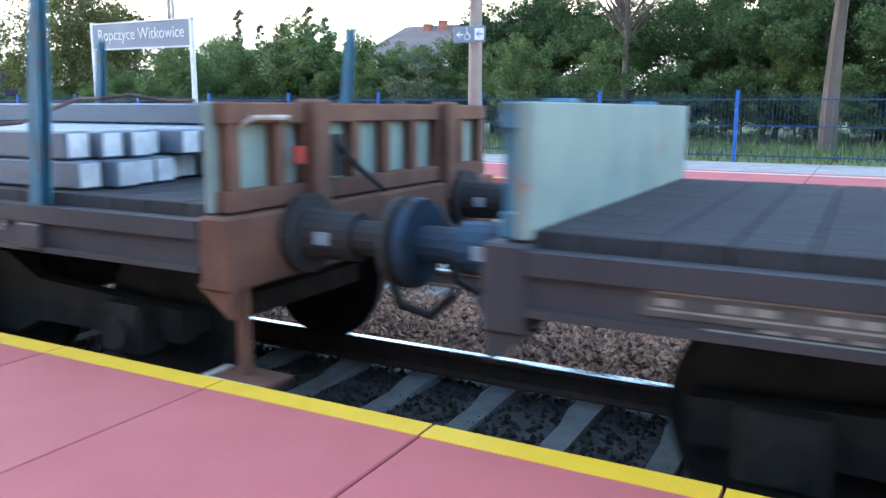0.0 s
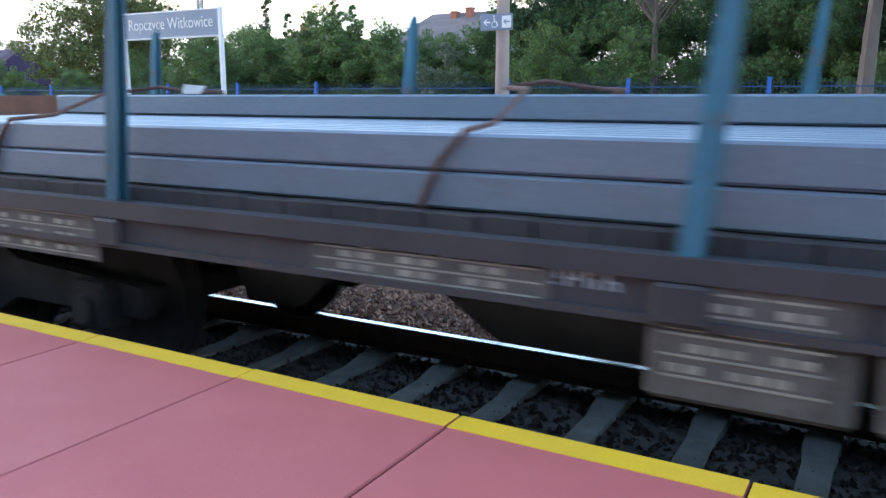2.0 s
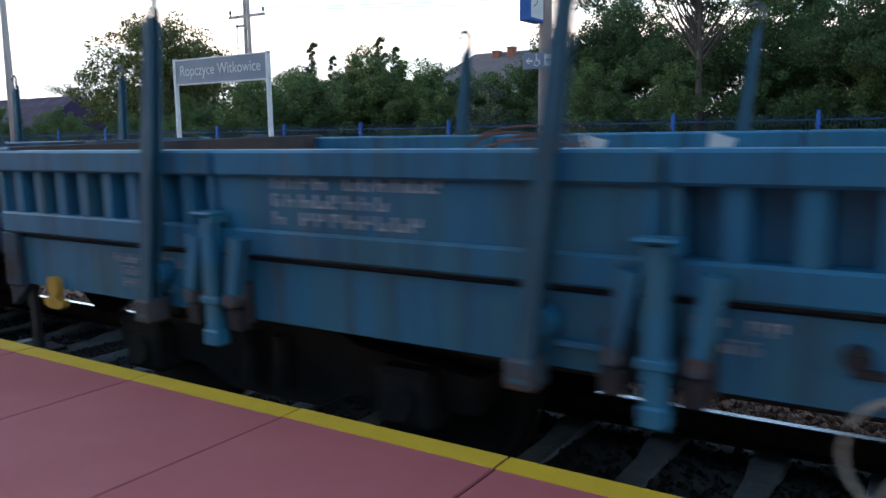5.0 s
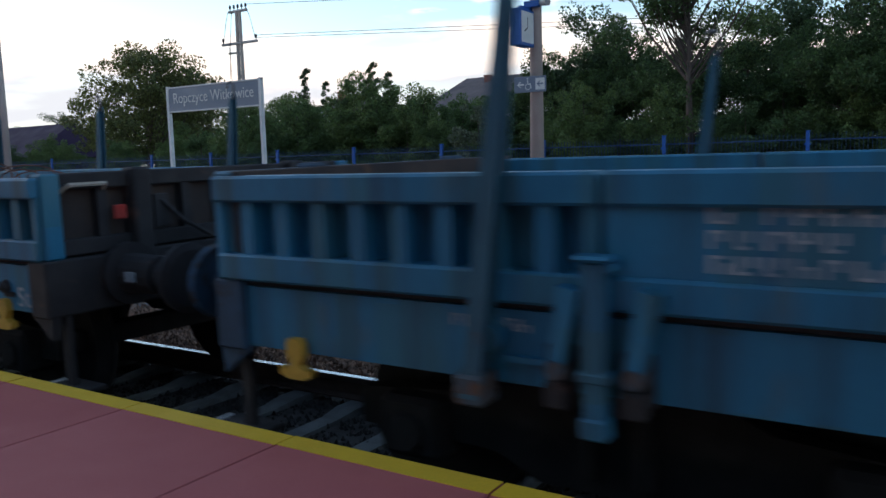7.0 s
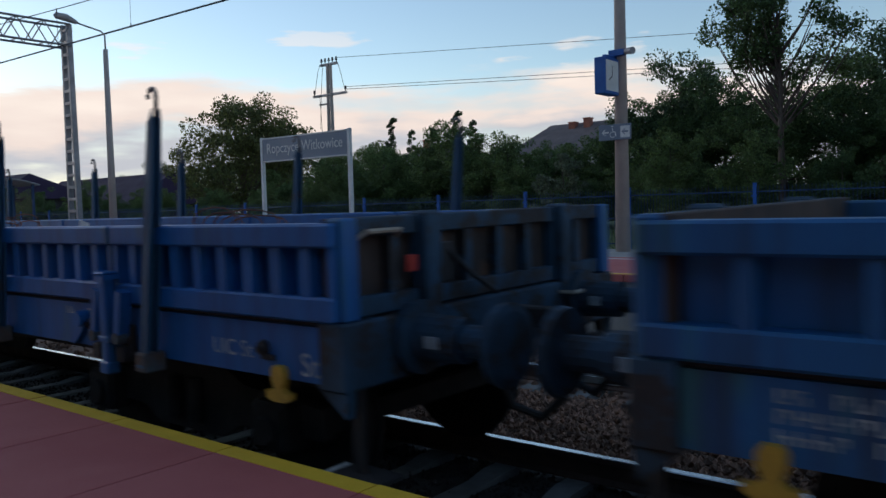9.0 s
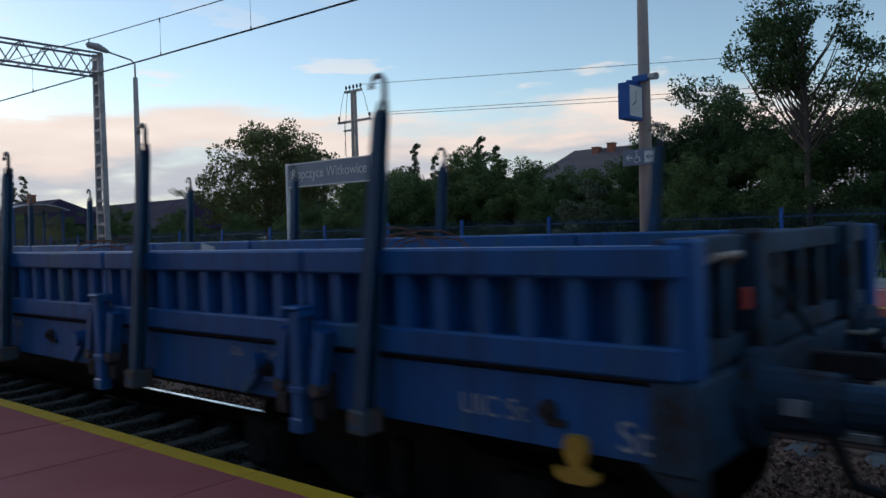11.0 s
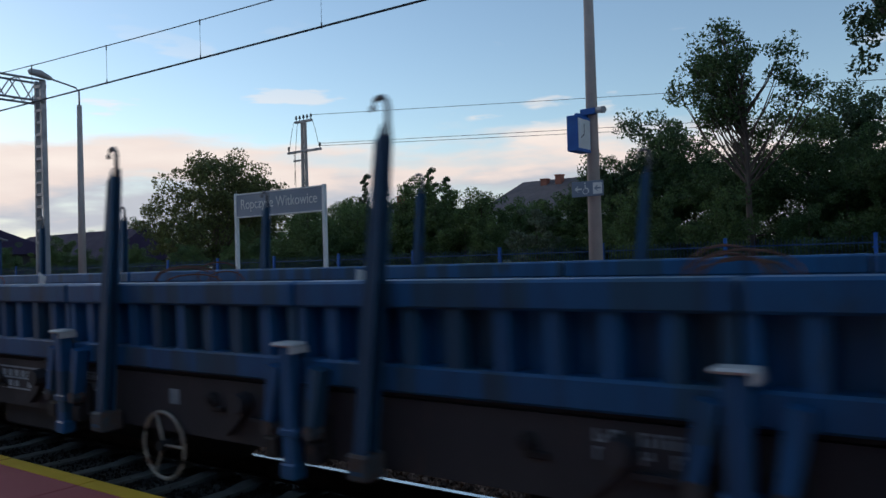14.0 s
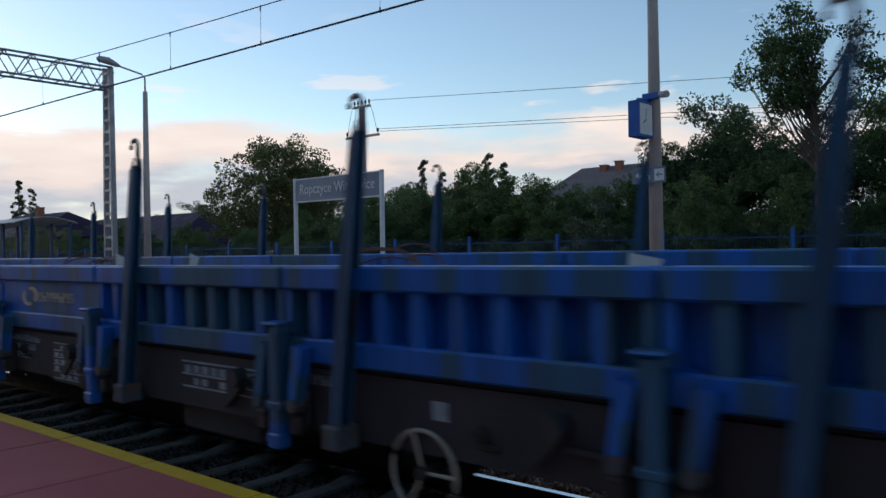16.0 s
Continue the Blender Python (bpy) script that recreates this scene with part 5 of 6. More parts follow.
def arrow_post():
    x, y = -6.915, 14.3
    root = tagged(new("concrete_post", None), "tall tapered concrete post on the far platform", "post")
    bm = B()
    tube(bm, [(x, y, FAR_Z), (x, y, 10.5)], [0.145, 0.06], 16)
    part("shaft", bm, M["pole"], root, smooth=True)
    bm = B()
    box(bm, x - 0.16, x + 0.16, y - 0.2, y - 0.1, 3.98, 4.1, 0.01)
    part("band", bm, M["fence"], root, "blue mounting band")
    bm = B()
    tube(bm, [(x + 0.1, y - 0.1, 4.02), (x + 0.32, y - 0.18, 4.05)], 0.02, 6)
    tube(bm, [(x + 0.14, y - 0.12, 4.05), (x + 0.36, y - 0.22, 4.03)], [0.055, 0.07], 10)
    tagged(new("security_camera", mesh_of("security_camera", bm, M["lampgrey"])), "small grey security camera on the post", "camera")
    # direction sign
    sg = tagged(new("direction_sign", None), "small grey direction sign with white pictograms", "sign")
    zt, zb, xl, xr, ys = 2.68, 2.38, -7.29, -6.62, y - 0.2
    bm = B()
    box(bm, xl, xr, ys - 0.02, ys + 0.02, zb, zt, 0.006)
    part("plate", bm, M["signgrey"], sg)
    bm = B()

    def arrow(cx, cz, k, yy):
        prism(bm, [(cx - k, cz), (cx - k * 0.15, cz + k * 0.75), (cx + k * 0.2, cz + k * 0.75), (cx - k * 0.45, cz + 0.2 * k), (cx + k, cz + 0.2 * k), (cx + k, cz - 0.2 * k), (cx - k * 0.45, cz - 0.2 * k), (cx + k * 0.2, cz - k * 0.75), (cx - k * 0.15, cz - k * 0.75)], 1, yy - 0.004, yy)
    arrow(xl + 0.14, 2.53, 0.075, ys - 0.02)
    part("arrow", bm, M["white"], sg)
    bm = B()
    box(bm, xr - 0.21, xr - 0.02, ys - 0.024, ys - 0.02, 2.42, 2.64)
    wp = part("white_panel", bm, M["white"], sg)
    bm = B()
    arrow(xr - 0.115, 2.53, 0.07, ys - 0.025)
    part("arrow", bm, M["signgrey"], wp)
    bm = B()
    cx = -6.98
    tube(bm, [(cx - 0.02, ys - 0.026, 2.64), (cx - 0.02, ys - 0.02, 2.64)], 0.016, 10)
    prism(bm, [(cx - 0.03, 2.61), (cx - 0.01, 2.61), (cx + 0.0, 2.545), (cx + 0.045, 2.545), (cx + 0.065, 2.46), (cx + 0.045, 2.455), (cx + 0.03, 2.525), (cx - 0.02, 2.525)], 1, ys - 0.025, ys - 0.02)
    tube(bm, [(cx + 0.06 * math.cos(a) - 0.01, ys - 0.022, 2.485 + 0.055 * math.sin(a)) for a in (2.0, 2.6, 3.2, 3.8, 4.4, 5.0, 5.6, 6.1)], 0.007, 5)
    part("wheelchair_symbol", bm, M["white"], sg)
    # clock case in front of the post, its faces along the platform
    ck = tagged(new("platform_clock", None), "blue square clock case with white faces on a bracket", "clock")
    cy0, cy1, cz0, cz1, cx0, cx1 = 13.55, 14.13, 3.22, 3.9, -7.09, -6.87
    bm = B()
    box(bm, cx0, cx1, cy0, cy1, cz0, cz1, 0.012)
    part("case", bm, M["fence"], ck)
    for s, xx in ((1, cx1), (-1, cx0)):
        bm = B()
        box(bm, xx - 0.004, xx + 0.004, cy0 + 0.05, cy1 - 0.03, cz0 + 0.06, cz1 - 0.05)
        fc = part("face", bm, M["white"], ck, "white clock face")
        bm = B()
        box(bm, xx + s * 0.004 - 0.002, xx + s * 0.004 + 0.002, 13.84, 13.855, 3.56, 3.76)
        prism(bm, [(13.85, 3.55), (13.71, 3.47), (13.70, 3.485), (13.84, 3.57)], 0, xx + s * 0.004 - 0.002, xx + s * 0.004 + 0.002)
        part("pointer", bm, M["black"], fc)
    bm = B()
    box(bm, -7.02, -6.94, 13.75, 14.2, 3.9, 3.97, 0.008)
    box(bm, -7.02, -6.94, 14.1, 14.22, 3.85, 4.0, 0.008)
    part("bracket", bm, M["fence"], ck)


def lamp_post(x, y, top):
    root = tagged(new("street_lamp", None), "grey concrete lamp post with a curved arm", "street lamp")
    bm = B()
    tube(bm, [(x, y, FAR_Z), (x, y, top - 0.5)], [0.13, 0.075], 14)
    part("shaft", bm, M["pole"], root, smooth=True)
    bm = B()
    tube(bm, [(x, y, top - 0.55), (x, y, top - 0.05), (x, y - 0.12, top + 0.06), (x, y - 1.0, top + 0.22)], 0.028, 8)
    part("arm", bm, M["galv"], root, smooth=True)
    bm = B()
    tube(bm, [(x, y - 0.85, top + 0.2), (x, y - 0.95, top + 0.22), (x, y - 1.25, top + 0.31), (x, y - 1.55, top + 0.33), (x, y - 1.62, top + 0.33)], [0.03, 0.07, 0.12, 0.1, 0.03], 12)
    part("lamp_head", bm, M["lampgrey"], root, "grey lamp head, unlit", smooth=True)


def gantry():
    x, y1, y0 = -27.1, 13.6, -4.0
    root = tagged(new("catenary_gantry", None), "galvanised lattice portal over the tracks", "gantry")
    for y, zb in ((y1, FAR_Z), (y0, -0.1)):
        bm = B()
        for s in (-1, 1):
            prism(bm, [(x + s * 0.30 - 0.05, zb), (x + s * 0.30 + 0.05, zb), (x + s * 0.17 + 0.05, 7.75), (x + s * 0.17 - 0.05, 7.75)][::1], 1, y - 0.09, y + 0.09)
        for k in range(18):
            z = zb + 0.3 + k * 0.41
            box(bm, x - 0.26, x + 0.26, y - 0.085, y - 0.075, z, z + 0.1)
            box(bm, x - 0.26, x + 0.26, y + 0.075, y + 0.085, z, z + 0.1)
        part("column", bm, M["galv"], root, "column of two channels with batten plates")
    bm = B()
    zt, zb = 7.72, 7.0
    for xx in (x - 0.3, x + 0.3):
        tube(bm, [(xx, y0, zt), (xx, y1, zt)], 0.04, 6)
        tube(bm, [(xx, y0, zb), (xx, y1, zb)], 0.04, 6)
        n = 40
        for k in range(n):
            a, b = y0 + (y1 - y0) * k / n, y0 + (y1 - y0) * (k + 1) / n
            tube(bm, [(xx, a, zb if k % 2 else zt), (xx, b, zt if k % 2 else zb)], 0.022, 5)
    for k in range(21):
        y = y0 + (y1 - y0) * k / 20
        tube(bm, [(x - 0.3, y, zt), (x + 0.3, y, zt)], 0.02, 5)
        tube(bm, [(x - 0.3, y, zb), (x + 0.3, y, zb)], 0.02, 5)
    part("truss", bm, M["galv"], root, "lattice cross beam")


def overhead(yc, low, high):
    """Contact wires and a sagging carrier with droppers; z by x."""
    root = tagged(new("overhead_line", None), "dark overhead contact wires with droppers", "overhead line", "overhead lines")
    sag = lambda x: high + 1.05 * ((x - 2.0) / 30.0) ** 2
    bm = B()
    for o in (-0.02, 0.02):
        tube(bm, [(x, yc + o, low - 0.012 * x) for x in range(-60, 21, 10)], 0.0085, 5)
    part("contact_wire", bm, M["black"], root)
    bm = B()
    tube(bm, [(x, yc, sag(x)) for x in range(-60, 21, 4)], 0.0095, 5)
    part("carrier_wire", bm, M["black"], root)
    for k in range(24):
        x = -47.0 + 2.78 * k if yc > 6 else -46.0 + 2.78 * k
        bm = B()
        tube(bm, [(x, yc, low - 0.012 * x), (x, yc, sag(x))], 0.004, 4)
        tube(bm, [(x, yc, low - 0.012 * x - 0.02), (x, yc, low - 0.012 * x + 0.06)], 0.012, 5)
        tube(bm, [(x, yc, sag(x) - 0.07), (x, yc, sag(x) + 0.02)], 0.012, 5)
        part("dropper", bm, M["black"], root)


def utility_pole():
    x, y = -27.25, 26.0
    root = tagged(new("utility_pole", None), "concrete power pole with two crossarms and insulators", "utility pole")
    bm = B()
    for s in (-1, 1):
        tube(bm, [(x + s * 0.16, y, 0.2), (x + s * 0.1, y, 8.0)], [0.1, 0.07], 10)
    for k in range(7):
        box(bm, x - 0.14, x + 0.14, y - 0.05, y + 0.05, 1.0 + k, 1.12 + k)
    part("shaft", bm, M["pole"], root)
    for z, w, n in ((7.95, 0.55, 5), (6.55, 1.1, 2)):
        bm = B()
        box(bm, x - w, x + w, y - 0.06, y + 0.06, z - 0.05, z + 0.05)
        arm = part("crossarm", bm, M["galv"], root)
        for k in range(n):
            xx = x - w + 0.06 + k * (2 * w - 0.12) / (n - 1)
            bm = B()
            tube(bm, [(xx, y, z + 0.05), (xx, y, z + 0.13), (xx, y, z + 0.16), (xx, y, z + 0.3)], [0.02, 0.02, 0.06, 0.035], 8)
            part("insulator", bm, M["black"], arm)
    bm = B()
    box(bm, x - 0.7, x, y - 0.04, y + 0.04, 6.1, 6.18)
    part("lower_arm", bm, M["galv"], root)
    for a, b in (((-0.5, 8.0), (-0.95, 6.5)), ((-0.3, 7.95), (-0.62, 5.0)), ((-0.62, 6.55), (-0.5, 4.2)), ((0.5, 8.1), (1.05, 6.7))):
        bm = B()
        tube(bm, [(x + a[0] + (b[0] - a[0]) * q, y - 0.07, a[1] + (b[1] - a[1]) * q ** 1.6) for q in (0, 0.2, 0.4, 0.6, 0.8, 1.0)], 0.012, 5)
        part("hanging_wire", bm, M["black"], root)
    for a, b in (((-26.8, y, 8.2), (31.2, 50, 7.6)), ((-26.2, y, 6.8), (26.8, 50, 6.8)), ((-26.3, y, 6.7), (25.7, 52.4, 6.75))):
        bm = B()
        A, Bv = Vector(a), Vector(b)
        tube(bm, [tuple(A.lerp(Bv, t / 16) - Vector((0, 0, 0.5 * (t / 16) * (1 - t / 16)))) for t in range(17)], 0.011, 4)
        tagged(new("power_cable", mesh_of("power_cable", bm, M["black"])), "thin dark power cable from the pole", "cable", "power cables")


def shelter():
    root = tagged(new("platform_shelter", None), "glazed platform shelter with a pale curved roof", "shelter")
    x0, x1, y0, y1, zr = -38.0, -30.9, 12.2, 14.0, 2.42
    bm = B()
    arc = [(y0 - 0.3 + (y1 - y0 + 0.5) * k / 8, zr + 0.22 * math.sin(math.pi * k / 8)) for k in range(9)]
    prism(bm, arc + [(y, z + 0.04) for y, z in arc[::-1]], 0, x0, x1)
    part("roof", bm, M["lampgrey"], root, "grey curved roof sheet")
    for k in range(5):
        for y in (y0, y1):
            bm = B()
            x = x0 + 0.2 + k * (x1 - x0 - 0.4) / 4
            box(bm, x - 0.04, x + 0.04, y - 0.04, y + 0.04, FAR_Z, zr + 0.05)
            part("post", bm, M["fencebar"], root)
    for k in range(4):
        bm = B()
        x = x0 + 0.28 + k * (x1 - x0 - 0.4) / 4
        box(bm, x, x + (x1 - x0 - 0.4) / 4 - 0.16, y1 - 0.006, y1 + 0.006, FAR_Z + 0.3, 2.2)
        part("pane", bm, M["pane"], root)


fence()
station_sign()
arrow_post()
lamp_post(-24.6, 13.6, 7.06)
gantry()
overhead(TRACK2, 4.49, 5.05)
overhead(TRACK1, 4.49, 5.05)
utility_pole()
shelter()


# ---- houses beyond the trees ----
def house(name, label, x0, x1, y0, y1, base, eave, ridge, roof, hip=1.2, chimneys=(), wall="plaster"):
    root = tagged(new(name, None), label, "house")
    bm = B()
    box(bm, x0 + 0.4, x1 - 0.4, y0 + 0.4, y1 - 0.4, base, eave)
    part("wall", bm, M[wall], root)
    bm = B()
    ym = (y0 + y1) / 2
    b = [(x0, y0, eave), (x1, y0, eave), (x1, y1, eave), (x0, y1, eave)]
    t = [(x0 + hip, ym, ridge), (x1 - hip, ym, ridge)]
    vs = [bm.verts.new(v) for v in b + t]
    for f in ((0, 1, 5, 4), (2, 3, 4, 5), (1, 2, 5), (3, 0, 4), (3, 2, 1, 0)):
        bm.faces.new([vs[k] for k in f])
    rf = part("roof", bm, roof, root)
    for cx, h in chimneys:
        bm = B()
        box(bm, cx - 0.24, cx + 0.24, ym - 0.9, ym - 0.4, eave + 0.5, ridge + h)
        box(bm, cx - 0.28, cx + 0.28, ym - 0.94, ym - 0.36, ridge + h, ridge + h + 0.08)
        part("chimney", bm, M["brick"], rf)
    n = max(2, int((x1 - x0) / 3))
    for k in range(n):
        bm = B()
        x = x0 + 1.2 + k * (x1 - x0 - 2.4) / max(n - 1, 1)
        box(bm, x - 0.5, x + 0.5, y0 + 0.36, y0 + 0.42, base + 1.0, min(base + 2.3, eave - 0.2))
        w = part("window", bm, M["glass"], root)
        bm = B()
        box(bm, x - 0.58, x + 0.58, y0 + 0.34, y0 + 0.38, base + 0.92, base + 1.0)
        box(bm, x - 0.03, x + 0.03, y0 + 0.34, y0 + 0.37, base + 1.0, min(base + 2.3, eave - 0.2))
        part("frame", bm, M["white"], w)


house("house", "house with a weathered tile roof and two brick chimneys", -32.0, -21.5, 47, 56, 0.5, 4.6, 7.0, M["tile"], 1.5, ((-28.3, -0.05), (-27.1, 0.15)))
house("long_shed", "long low building with a plum sheet-metal roof", -80, -57, 33, 43, 0.3, 2.0, 4.7, M["purple"], 2.0, (), "darkwall")
house("small_house", "small white house with a reddish roof", -43.5, -38.5, 48, 54, 0.4, 4.9, 6.4, M["tile"], 1.5, ((-41.5, 0.2),))
house("distant_house", "distant house with a dark roof", -75, -60, 24, 32, 0.3, 2.6, 4.6, M["purple"], 2.5, ((-66, 0.4),), "darkwall")


# ---- trees ----
def leaves(rng, centres, radii, per, size, flat=0.75):
    """Leaf clumps as many small bent quads around each centre."""
    n = len(centres) * per
    c = np.repeat(centres, per, 0)
    r = np.repeat(radii, per)
    d = rng.normal(size=(n, 3))
    d /= np.linalg.norm(d, axis=1)[:, None]
    p = c + d * (r * rng.uniform(0.25, 1.0, n) ** 0.5)[:, None] * np.array([1, 1, flat])
    u = rng.normal(size=(n, 3))
    u /= np.linalg.norm(u, axis=1)[:, None]
    w = np.cross(u, rng.normal(size=(n, 3)))
    w /= np.linalg.norm(w, axis=1)[:, None]
    s = rng.uniform(0.6, 1.3, n)[:, None] * size
    q = np.stack([p - u * s, p + w * s * 0.55, p + u * s, p - w * s * 0.55], 1)
    f = np.arange(4 * n).reshape(n, 4)
    return q.reshape(-1, 3), f


def tree(seed, height, spread, trunk_h, clumps, per, leaf, leafmat, open_crown=False, name="tree", label="leafy green tree", category="tree", top_narrow=0.55, radius=None, lobes=()):
    rng = np.random.default_rng(seed)
    root = thing(name, label, category, group="trees behind the fence")
    bm = B()
    r0 = radius or 0.018 * height + 0.03
    lean = rng.normal(0, 0.02, 2) * height
    trunk = [(lean[0] * t * t + 0.05 * math.sin(5 * t + seed), lean[1] * t * t, t * height * 0.86) for t in np.linspace(0, 1, 8)]
    tube(bm, [(p[0], p[1], p[2] - 0.05) for p in trunk], [r0 * (1 - 0.85 * t) for t in np.linspace(0, 1, 8)], 9)
    centres, radii = [], []
    limbs = 0 if lobes else (26 if open_crown else 9)
    size = sum(rx * rx * rz for _, _, _, rx, rz in lobes)
    for lx, ly, lz, rx, rz in lobes:
        for q in range(max(4, round(clumps * rx * rx * rz / size))):
            d = rng.normal(size=3)
            d /= np.linalg.norm(d)
            c = np.array([lx, ly, lz]) + d * rng.uniform(0.1, 1.0) ** 0.45 * np.array([rx, rx, rz])
            centres.append(c)
            radii.append(min(spread * rng.uniform(0.10, 0.19), 0.45 * rx + 0.12))
            if q % 4 == 0:
                flat = math.hypot(c[0], c[1])
                bz = min(height * 0.8, max(trunk_h * 0.9, c[2] - 1.1 * flat - rng.uniform(0.4, 1.0)))
                t = bz / (height * 0.86)
                base = np.array([lean[0] * t * t, lean[1] * t * t, bz])
                mid = (base + c) / 2 + np.array([c[0] * 0.08, c[1] * 0.08, -0.04 * flat])
                tube(bm, [tuple(base), tuple(mid), tuple(c)], [r0 * 0.26, r0 * 0.16, 0.008], 6)
    for k in range(limbs):
        t = trunk_h / height + (0.9 - trunk_h / height) * (k + 0.5) / limbs
        a = k * 2.4 + rng.uniform(-0.4, 0.4)
        prof = math.sin(math.pi * min(1, max(0.05, (t - trunk_h / height * 0.8) / (1.08 - trunk_h / height * 0.8))) ** top_narrow)
        L = spread * (0.35 + 0.65 * prof) * rng.uniform(0.75, 1.1)
        base = np.array([lean[0] * t * t, lean[1] * t * t, t * height * 0.8])
        tip = base + np.array([math.cos(a) * L, math.sin(a) * L, L * rng.uniform(0.7, 1.4) if open_crown else L * rng.uniform(0.15, 0.6)])
        if open_crown:      # steep limbs that fan out of the trunk's fork
            hgt = height * (0.55 + 0.43 * ((k * 0.618) % 1.0))
            rad = spread * math.sqrt(max(0.05, 1 - ((hgt / height - 0.68) / 0.36) ** 2)) * rng.uniform(0.55, 1.0)
            tip = np.array([math.cos(a) * rad, math.sin(a) * rad, hgt])
            bz = max(trunk_h * 0.85, hgt - 1.3 * rad - rng.uniform(0.8, 1.8))
            t = bz / height
            base = np.array([lean[0] * t * t, lean[1] * t * t, bz])
        mid = (base + tip) / 2 + np.array([0, 0, -0.08 * L])
        tube(bm, [tuple(base), tuple(mid), tuple(tip)], [r0 * 0.42 * (1 - 0.6 * t), r0 * 0.25 * (1 - 0.5 * t), 0.01], 6)
        m = max(2, clumps // limbs)
        for q in range(m):
            s = rng.uniform(0.4, 1.08)
            c = base + (tip - base) * s + rng.normal(0, 0.16 * spread, 3) * np.array([1, 1, 0.8])
            centres.append(c)
            radii.append(spread * rng.uniform(0.13, 0.26) * (0.68 if open_crown else 1.05))
    for q in range(0 if lobes else max(3, clumps // 8)):
        centres.append(np.array([trunk[-1][0], trunk[-1][1], height * 0.85]) + rng.normal(0, 0.25 * spread, 3) * np.array([1, 1, 0.7]))
        radii.append(spread * rng.uniform(0.13, 0.24))
    part("trunk", bm, M["bark"], root, "grey-brown trunk with limbs")
    v, f = leaves(rng, np.array(centres), np.array(radii), per, leaf)
    me = bpy.data.meshes.new("crown")
    me.from_pydata(v.tolist(), [], f.tolist())
    me.materials.append(leafmat)
    part("crown", me, None, root, "irregular leafy crown")
    return root


def woods():
    big = tree(21, 6.6, 4.6, 1.2, 230, 170, 0.085, M["leafD"], label="broad walnut tree with a rounded crown", name="broad_tree", lobes=((0.2, 0.0, 4.0, 4.6, 3.2), (1.0, 0.0, 5.5, 3.1, 2.3), (3.6, 0.0, 4.6, 2.3, 2.1), (-4.0, 0.0, 3.0, 2.3, 1.9), (-0.4, 0.3, 6.0, 1.8, 1.9)))
    big.matrix_basis = pose(-39.3, 30, 0.25)
    ash = tree(22, 7.4, 2.1, 3.2, 230, 58, 0.05, M["leafA"], True, lobes=((-0.75, 0.0, 6.05, 0.95, 1.4), (-0.6, 0.1, 5.0, 0.8, 0.55), (0.85, 0.1, 5.85, 0.42, 1.15), (1.5, -0.1, 5.3, 0.5, 0.5), (-2.0, 0.1, 5.65, 0.45, 0.32), (0.4, 0.4, 4.5, 0.6, 0.35)), label="tall slender ash with an open crown and bare trunk", name="ash_tree", radius=0.12)
    ash.matrix_basis = pose(-6.0, 22, 0.08)
    ash2 = copy_thing(ash, pose(-1.3, 24, 0.3, 0, 0, 130) @ Matrix.Scale(0.95, 4))
    pine = tree(23, 9.0, 2.4, 4.2, 156, 130, 0.06, M["leafC"], True, label="tall tree with a straight reddish trunk", name="tall_tree", radius=0.19)
    pine.matrix_basis = pose(-0.75, 18.5, 0.25)
    dense = [tree(31 + k, 5.6, 2.1, 0.5, 150, 170, 0.05, M[("leafA", "leafC", "leafB")[k]], name="bushy_tree", label="dense bushy tree behind the fence, and unseen behind the near platform to block sky", radius=0.1) for k in range(3)]
    low = [tree(41 + k, 3.6, 1.5, 0.3, 90, 140, 0.044, M[("leafB", "leafA", "leafB")[k]], name="young_tree", label="young leafy tree behind the fence", radius=0.05) for k in range(3)]
    spire = tree(51, 5.0, 0.9, 0.5, 170, 110, 0.04, M["leafC"], name="spruce", label="slender dark green spruce tree", radius=0.06, lobes=[(0, 0, 0.7 + 0.42 * q, 0.85 * (1 - q / 11), 0.3) for q in range(10)])
    rnd = random.Random(9)
    used = set()

    def put(src, x, y, k, z=0.25):
        m = pose(x, y, z, 0, 0, rnd.uniform(0, 360)) @ Matrix.Scale(k, 4)
        if src.name in used:
            copy_thing(src, m)
        else:
            used.add(src.name)
            src.matrix_basis = m
    # wood on the way to the end of the platform
    for x, y, k in ((-11.4, 25, 0.82), (-10.4, 26, 1.06), (-9.4, 25.5, 1.14), (-8.6, 25, 1.04), (-7.2, 25.5, 0.93), (-5.6, 27, 1.0), (-4.2, 25, 0.96), (-3.0, 27, 1.06), (-1.6, 25, 1.1), (0.2, 26, 1.25), (1.8, 24, 1.2), (3.6, 26, 1.3), (5.4, 24, 1.2), (7.5, 26, 1.3), (-4.6, 30, 1.14), (-0.5, 30, 1.3), (3.5, 31, 1.5), (7.0, 32, 1.5), (-13.4, 31, 0.85), (-6.4, 23.5, 0.95), (-2.2, 22.5, 0.98), (1.0, 22, 1.0)):
        put(dense[rnd.choice((0, 1, 1, 0, 2))], x, y, k)
    # lower growth between the sign and the wood
    for x, y, k in ((-24.0, 23, 1.0), (-22.6, 24.5, 0.95), (-21.2, 23, 0.9), (-20.0, 24, 0.95), (-18.9, 24, 1.13), (-17.8, 23.5, 1.1), (-16.8, 24.5, 0.95), (-15.7, 23.5, 1.0), (-14.8, 24.5, 0.85), (-13.9, 23, 0.8), (-12.9, 23.5, 0.85), (-26.0, 28, 1.1), (-29, 29, 1.0), (-31.5, 31, 1.1), (-34, 28, 0.9), (-25.5, 24.5, 0.95)):
        put(low[rnd.choice((0, 1, 2))], x, y, k)
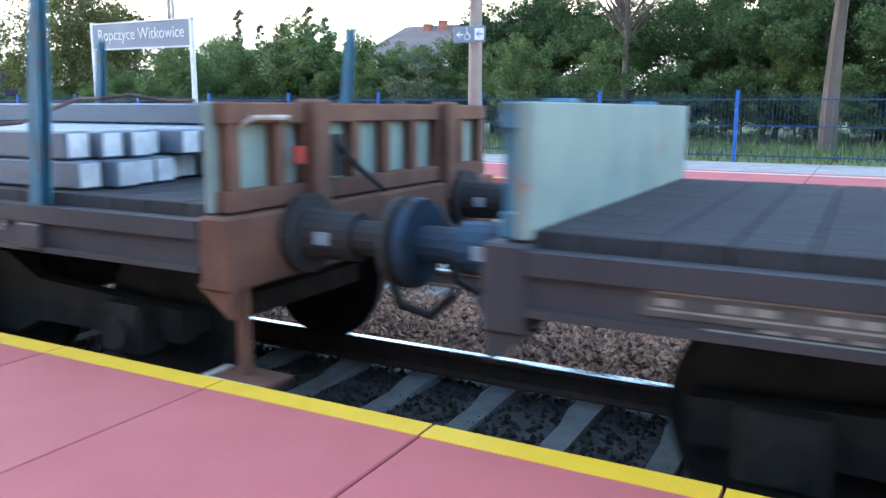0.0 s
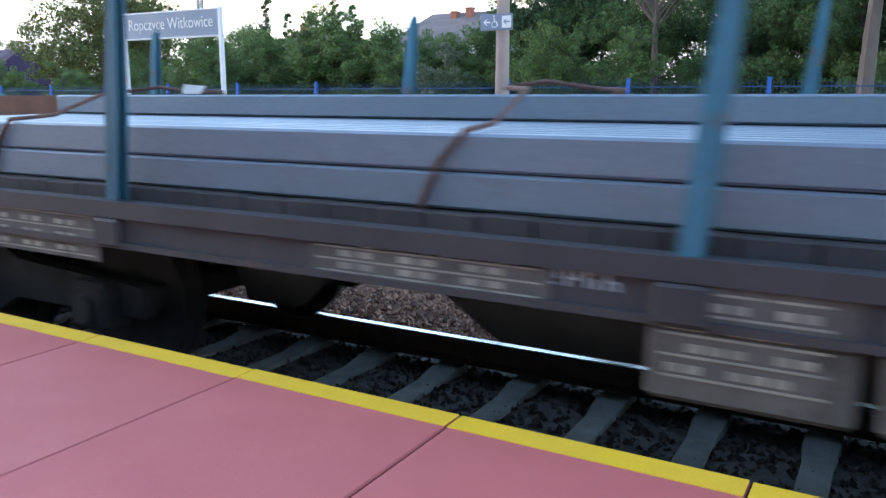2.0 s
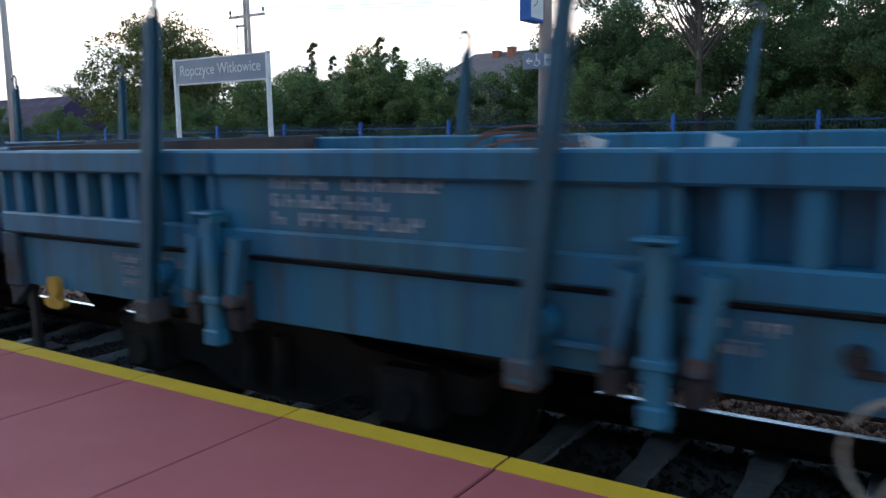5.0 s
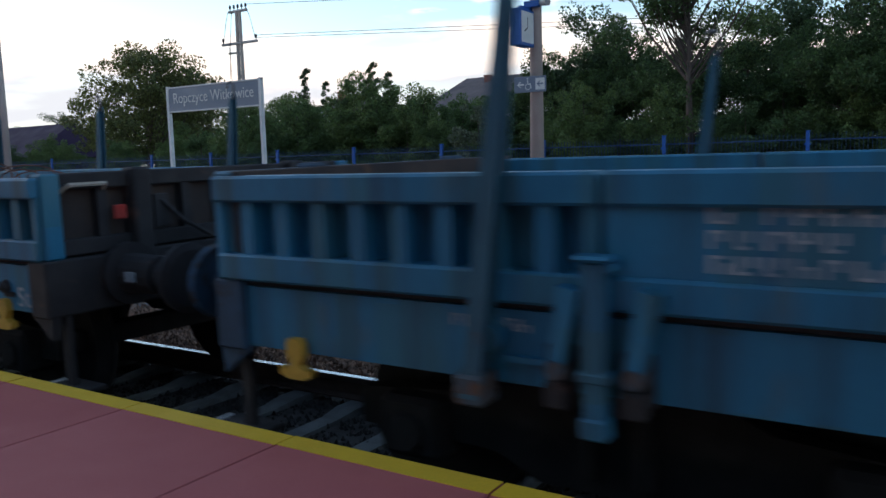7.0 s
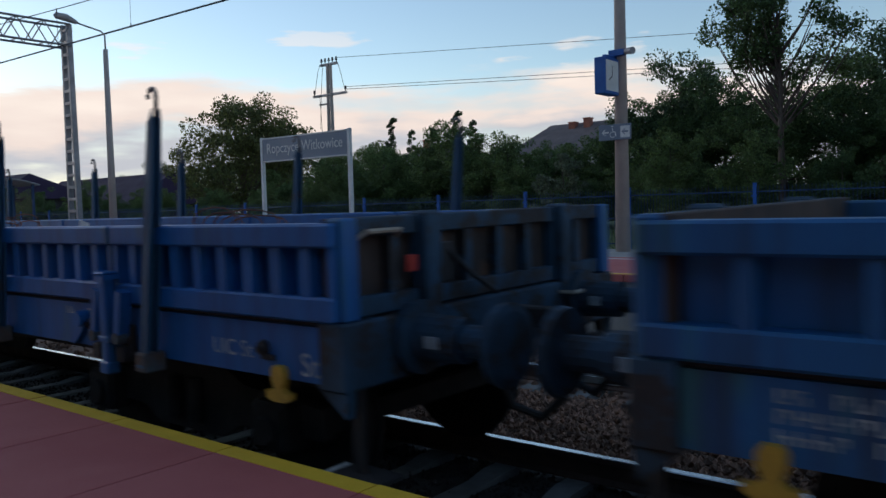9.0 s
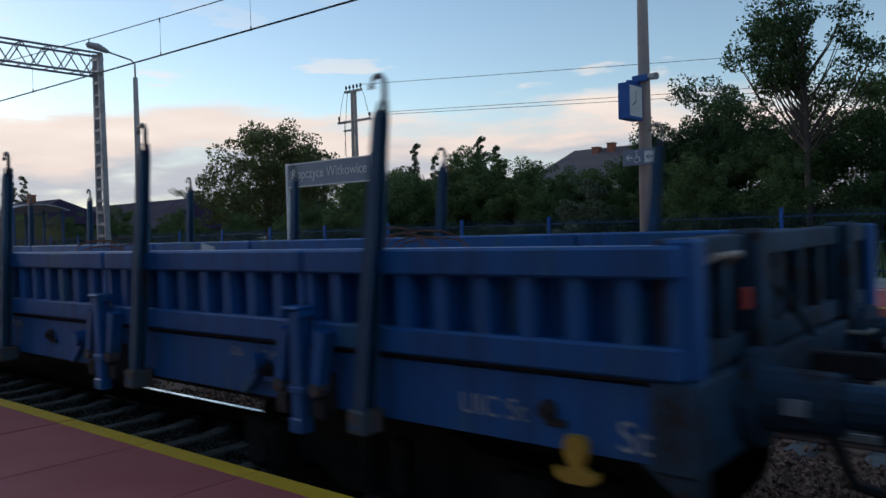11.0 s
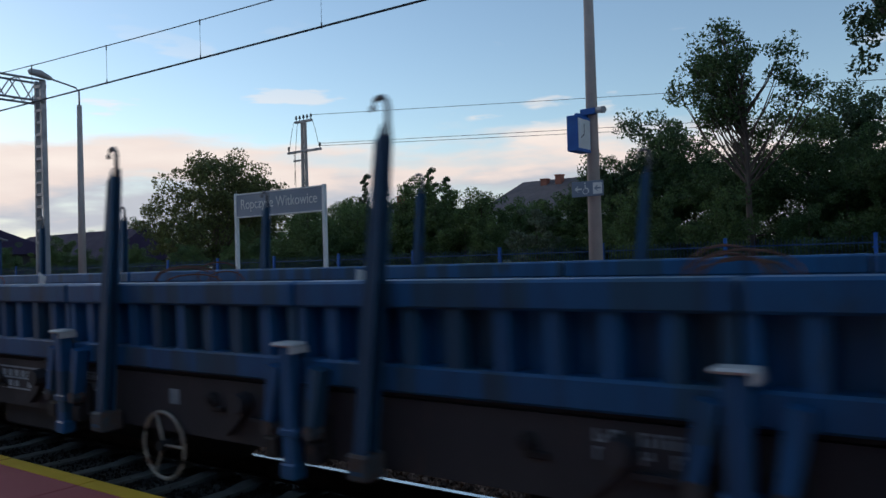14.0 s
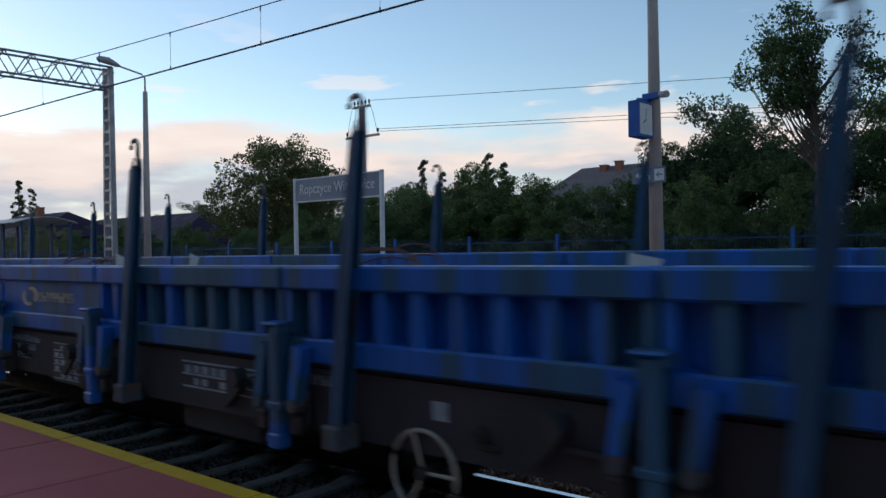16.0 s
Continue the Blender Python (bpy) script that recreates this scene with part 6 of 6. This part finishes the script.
    for x, y, k in ((-24.2, 33, 1.15), (-26.5, 35, 1.0), (-46.5, 36, 1.3), (-52, 42, 1.2), (-56, 48, 1.2)):
        put(dense[0] if k > 1.18 else spire, x, y, k)
    for x, y, k in ((-76.8, 30, 1.48), (-73.9, 30, 1.3), (-37.0, 41, 1.34), (-35.2, 41, 1.16), (-33.7, 41.5, 1.18), (-30.6, 40, 1.3)):
        put(spire, x, y, k)
    for k in range(13):
        put(low[rnd.choice((0, 1, 2))], -27.5 + 1.2 * k + rnd.uniform(-0.3, 0.3), rnd.uniform(25.5, 28), rnd.uniform(0.85, 1.1))
    for k in range(15):     # growth before the houses
        put(low[rnd.choice((0, 1))], -72 + 2.2 * k, rnd.uniform(20.5, 22), rnd.uniform(0.7, 0.9))
    # undergrowth right behind the fence
    for k in range(22):
        put(low[rnd.choice((0, 1, 2))], -13.5 + 1.05 * k + rnd.uniform(-0.3, 0.3), rnd.uniform(20.2, 22.5), rnd.uniform(0.5, 0.8))
    for k in range(16):
        put(low[rnd.choice((0, 1, 2))], -40 + 1.7 * k + rnd.uniform(-0.3, 0.3), rnd.uniform(21, 24), rnd.uniform(0.55, 0.85))
    # unseen trees added behind the near platform to block light from that sky
    for k in range(13):
        put(dense[rnd.choice((0, 1))], -30 + 4.0 * k, rnd.uniform(-11.5, -9.5), rnd.uniform(1.5, 1.9), -0.2)
    # far belt of trees to the horizon
    for k in range(26):
        put(dense[rnd.choice((0, 1, 2))], -130 + 7.5 * k + rnd.uniform(-2, 2), rnd.uniform(64, 84), rnd.uniform(1.1, 1.7))
    # bush in pale blossom
    bush = tree(61, 2.6, 0.9, 0.3, 40, 80, 0.05, M["blossom"], name="flowering_bush", label="bush with pale blossom behind the fence", radius=0.04)
    bush.matrix_basis = pose(-11.8, 20.5, 0.25)


def verge():
    """Tall grass and weeds behind the fence."""
    rng = np.random.default_rng(7)
    n = 9000
    x, y = rng.uniform(-30, 9, n), rng.uniform(15.3, 21, n)
    h = rng.uniform(0.12, 0.45, n)
    a = rng.uniform(0, 6.28, n)
    w = 0.02
    bx, by = np.cos(a) * w, np.sin(a) * w
    lx, ly = rng.normal(0, 0.1, n), rng.normal(0, 0.1, n)
    z = np.full(n, FAR_Z - 0.05)
    q = np.stack([np.stack([x - bx, y - by, z], -1), np.stack([x + bx, y + by, z], -1), np.stack([x + lx, y + ly, z + h], -1)], 1)
    me = bpy.data.meshes.new("weeds")
    me.from_pydata(q.reshape(-1, 3).tolist(), [], np.arange(3 * n).reshape(n, 3).tolist())
    me.materials.append(M["leafB"])
    tagged(new("weeds", me), "tall grass and weeds behind the fence", "weeds", kind="stuff")


woods()
verge()


def motions():
    """The whole train rolls by at an even speed."""
    for ob, x0, z, lean in MOVING:
        walk(ob, [(0, pose(x0, TRACK1, z, lean)), (16, pose(x0 + SPEED * 16, TRACK1, z, lean))])
    # the wheels turn as they roll; wheelsets at the same place of their bogie share one run of keys
    turn, first = math.degrees(SPEED / FPS / WHEEL), {}
    for ob in list(scene.objects):
        if ob.name.startswith("wheelset"):
            x = round(ob.location.x, 2)
            if x not in first:
                first[x] = ob
                walk(ob, [(k / FPS, pose(x, 0, WHEEL, 0, turn * k, 0)) for k in range(16 * FPS + 1)])
            else:
                src = first[x].animation_data
                ob.rotation_mode = "QUATERNION"
                keys = ob.animation_data_create()
                keys.action = src.action
                keys.action_slot = src.action_slot


motions()
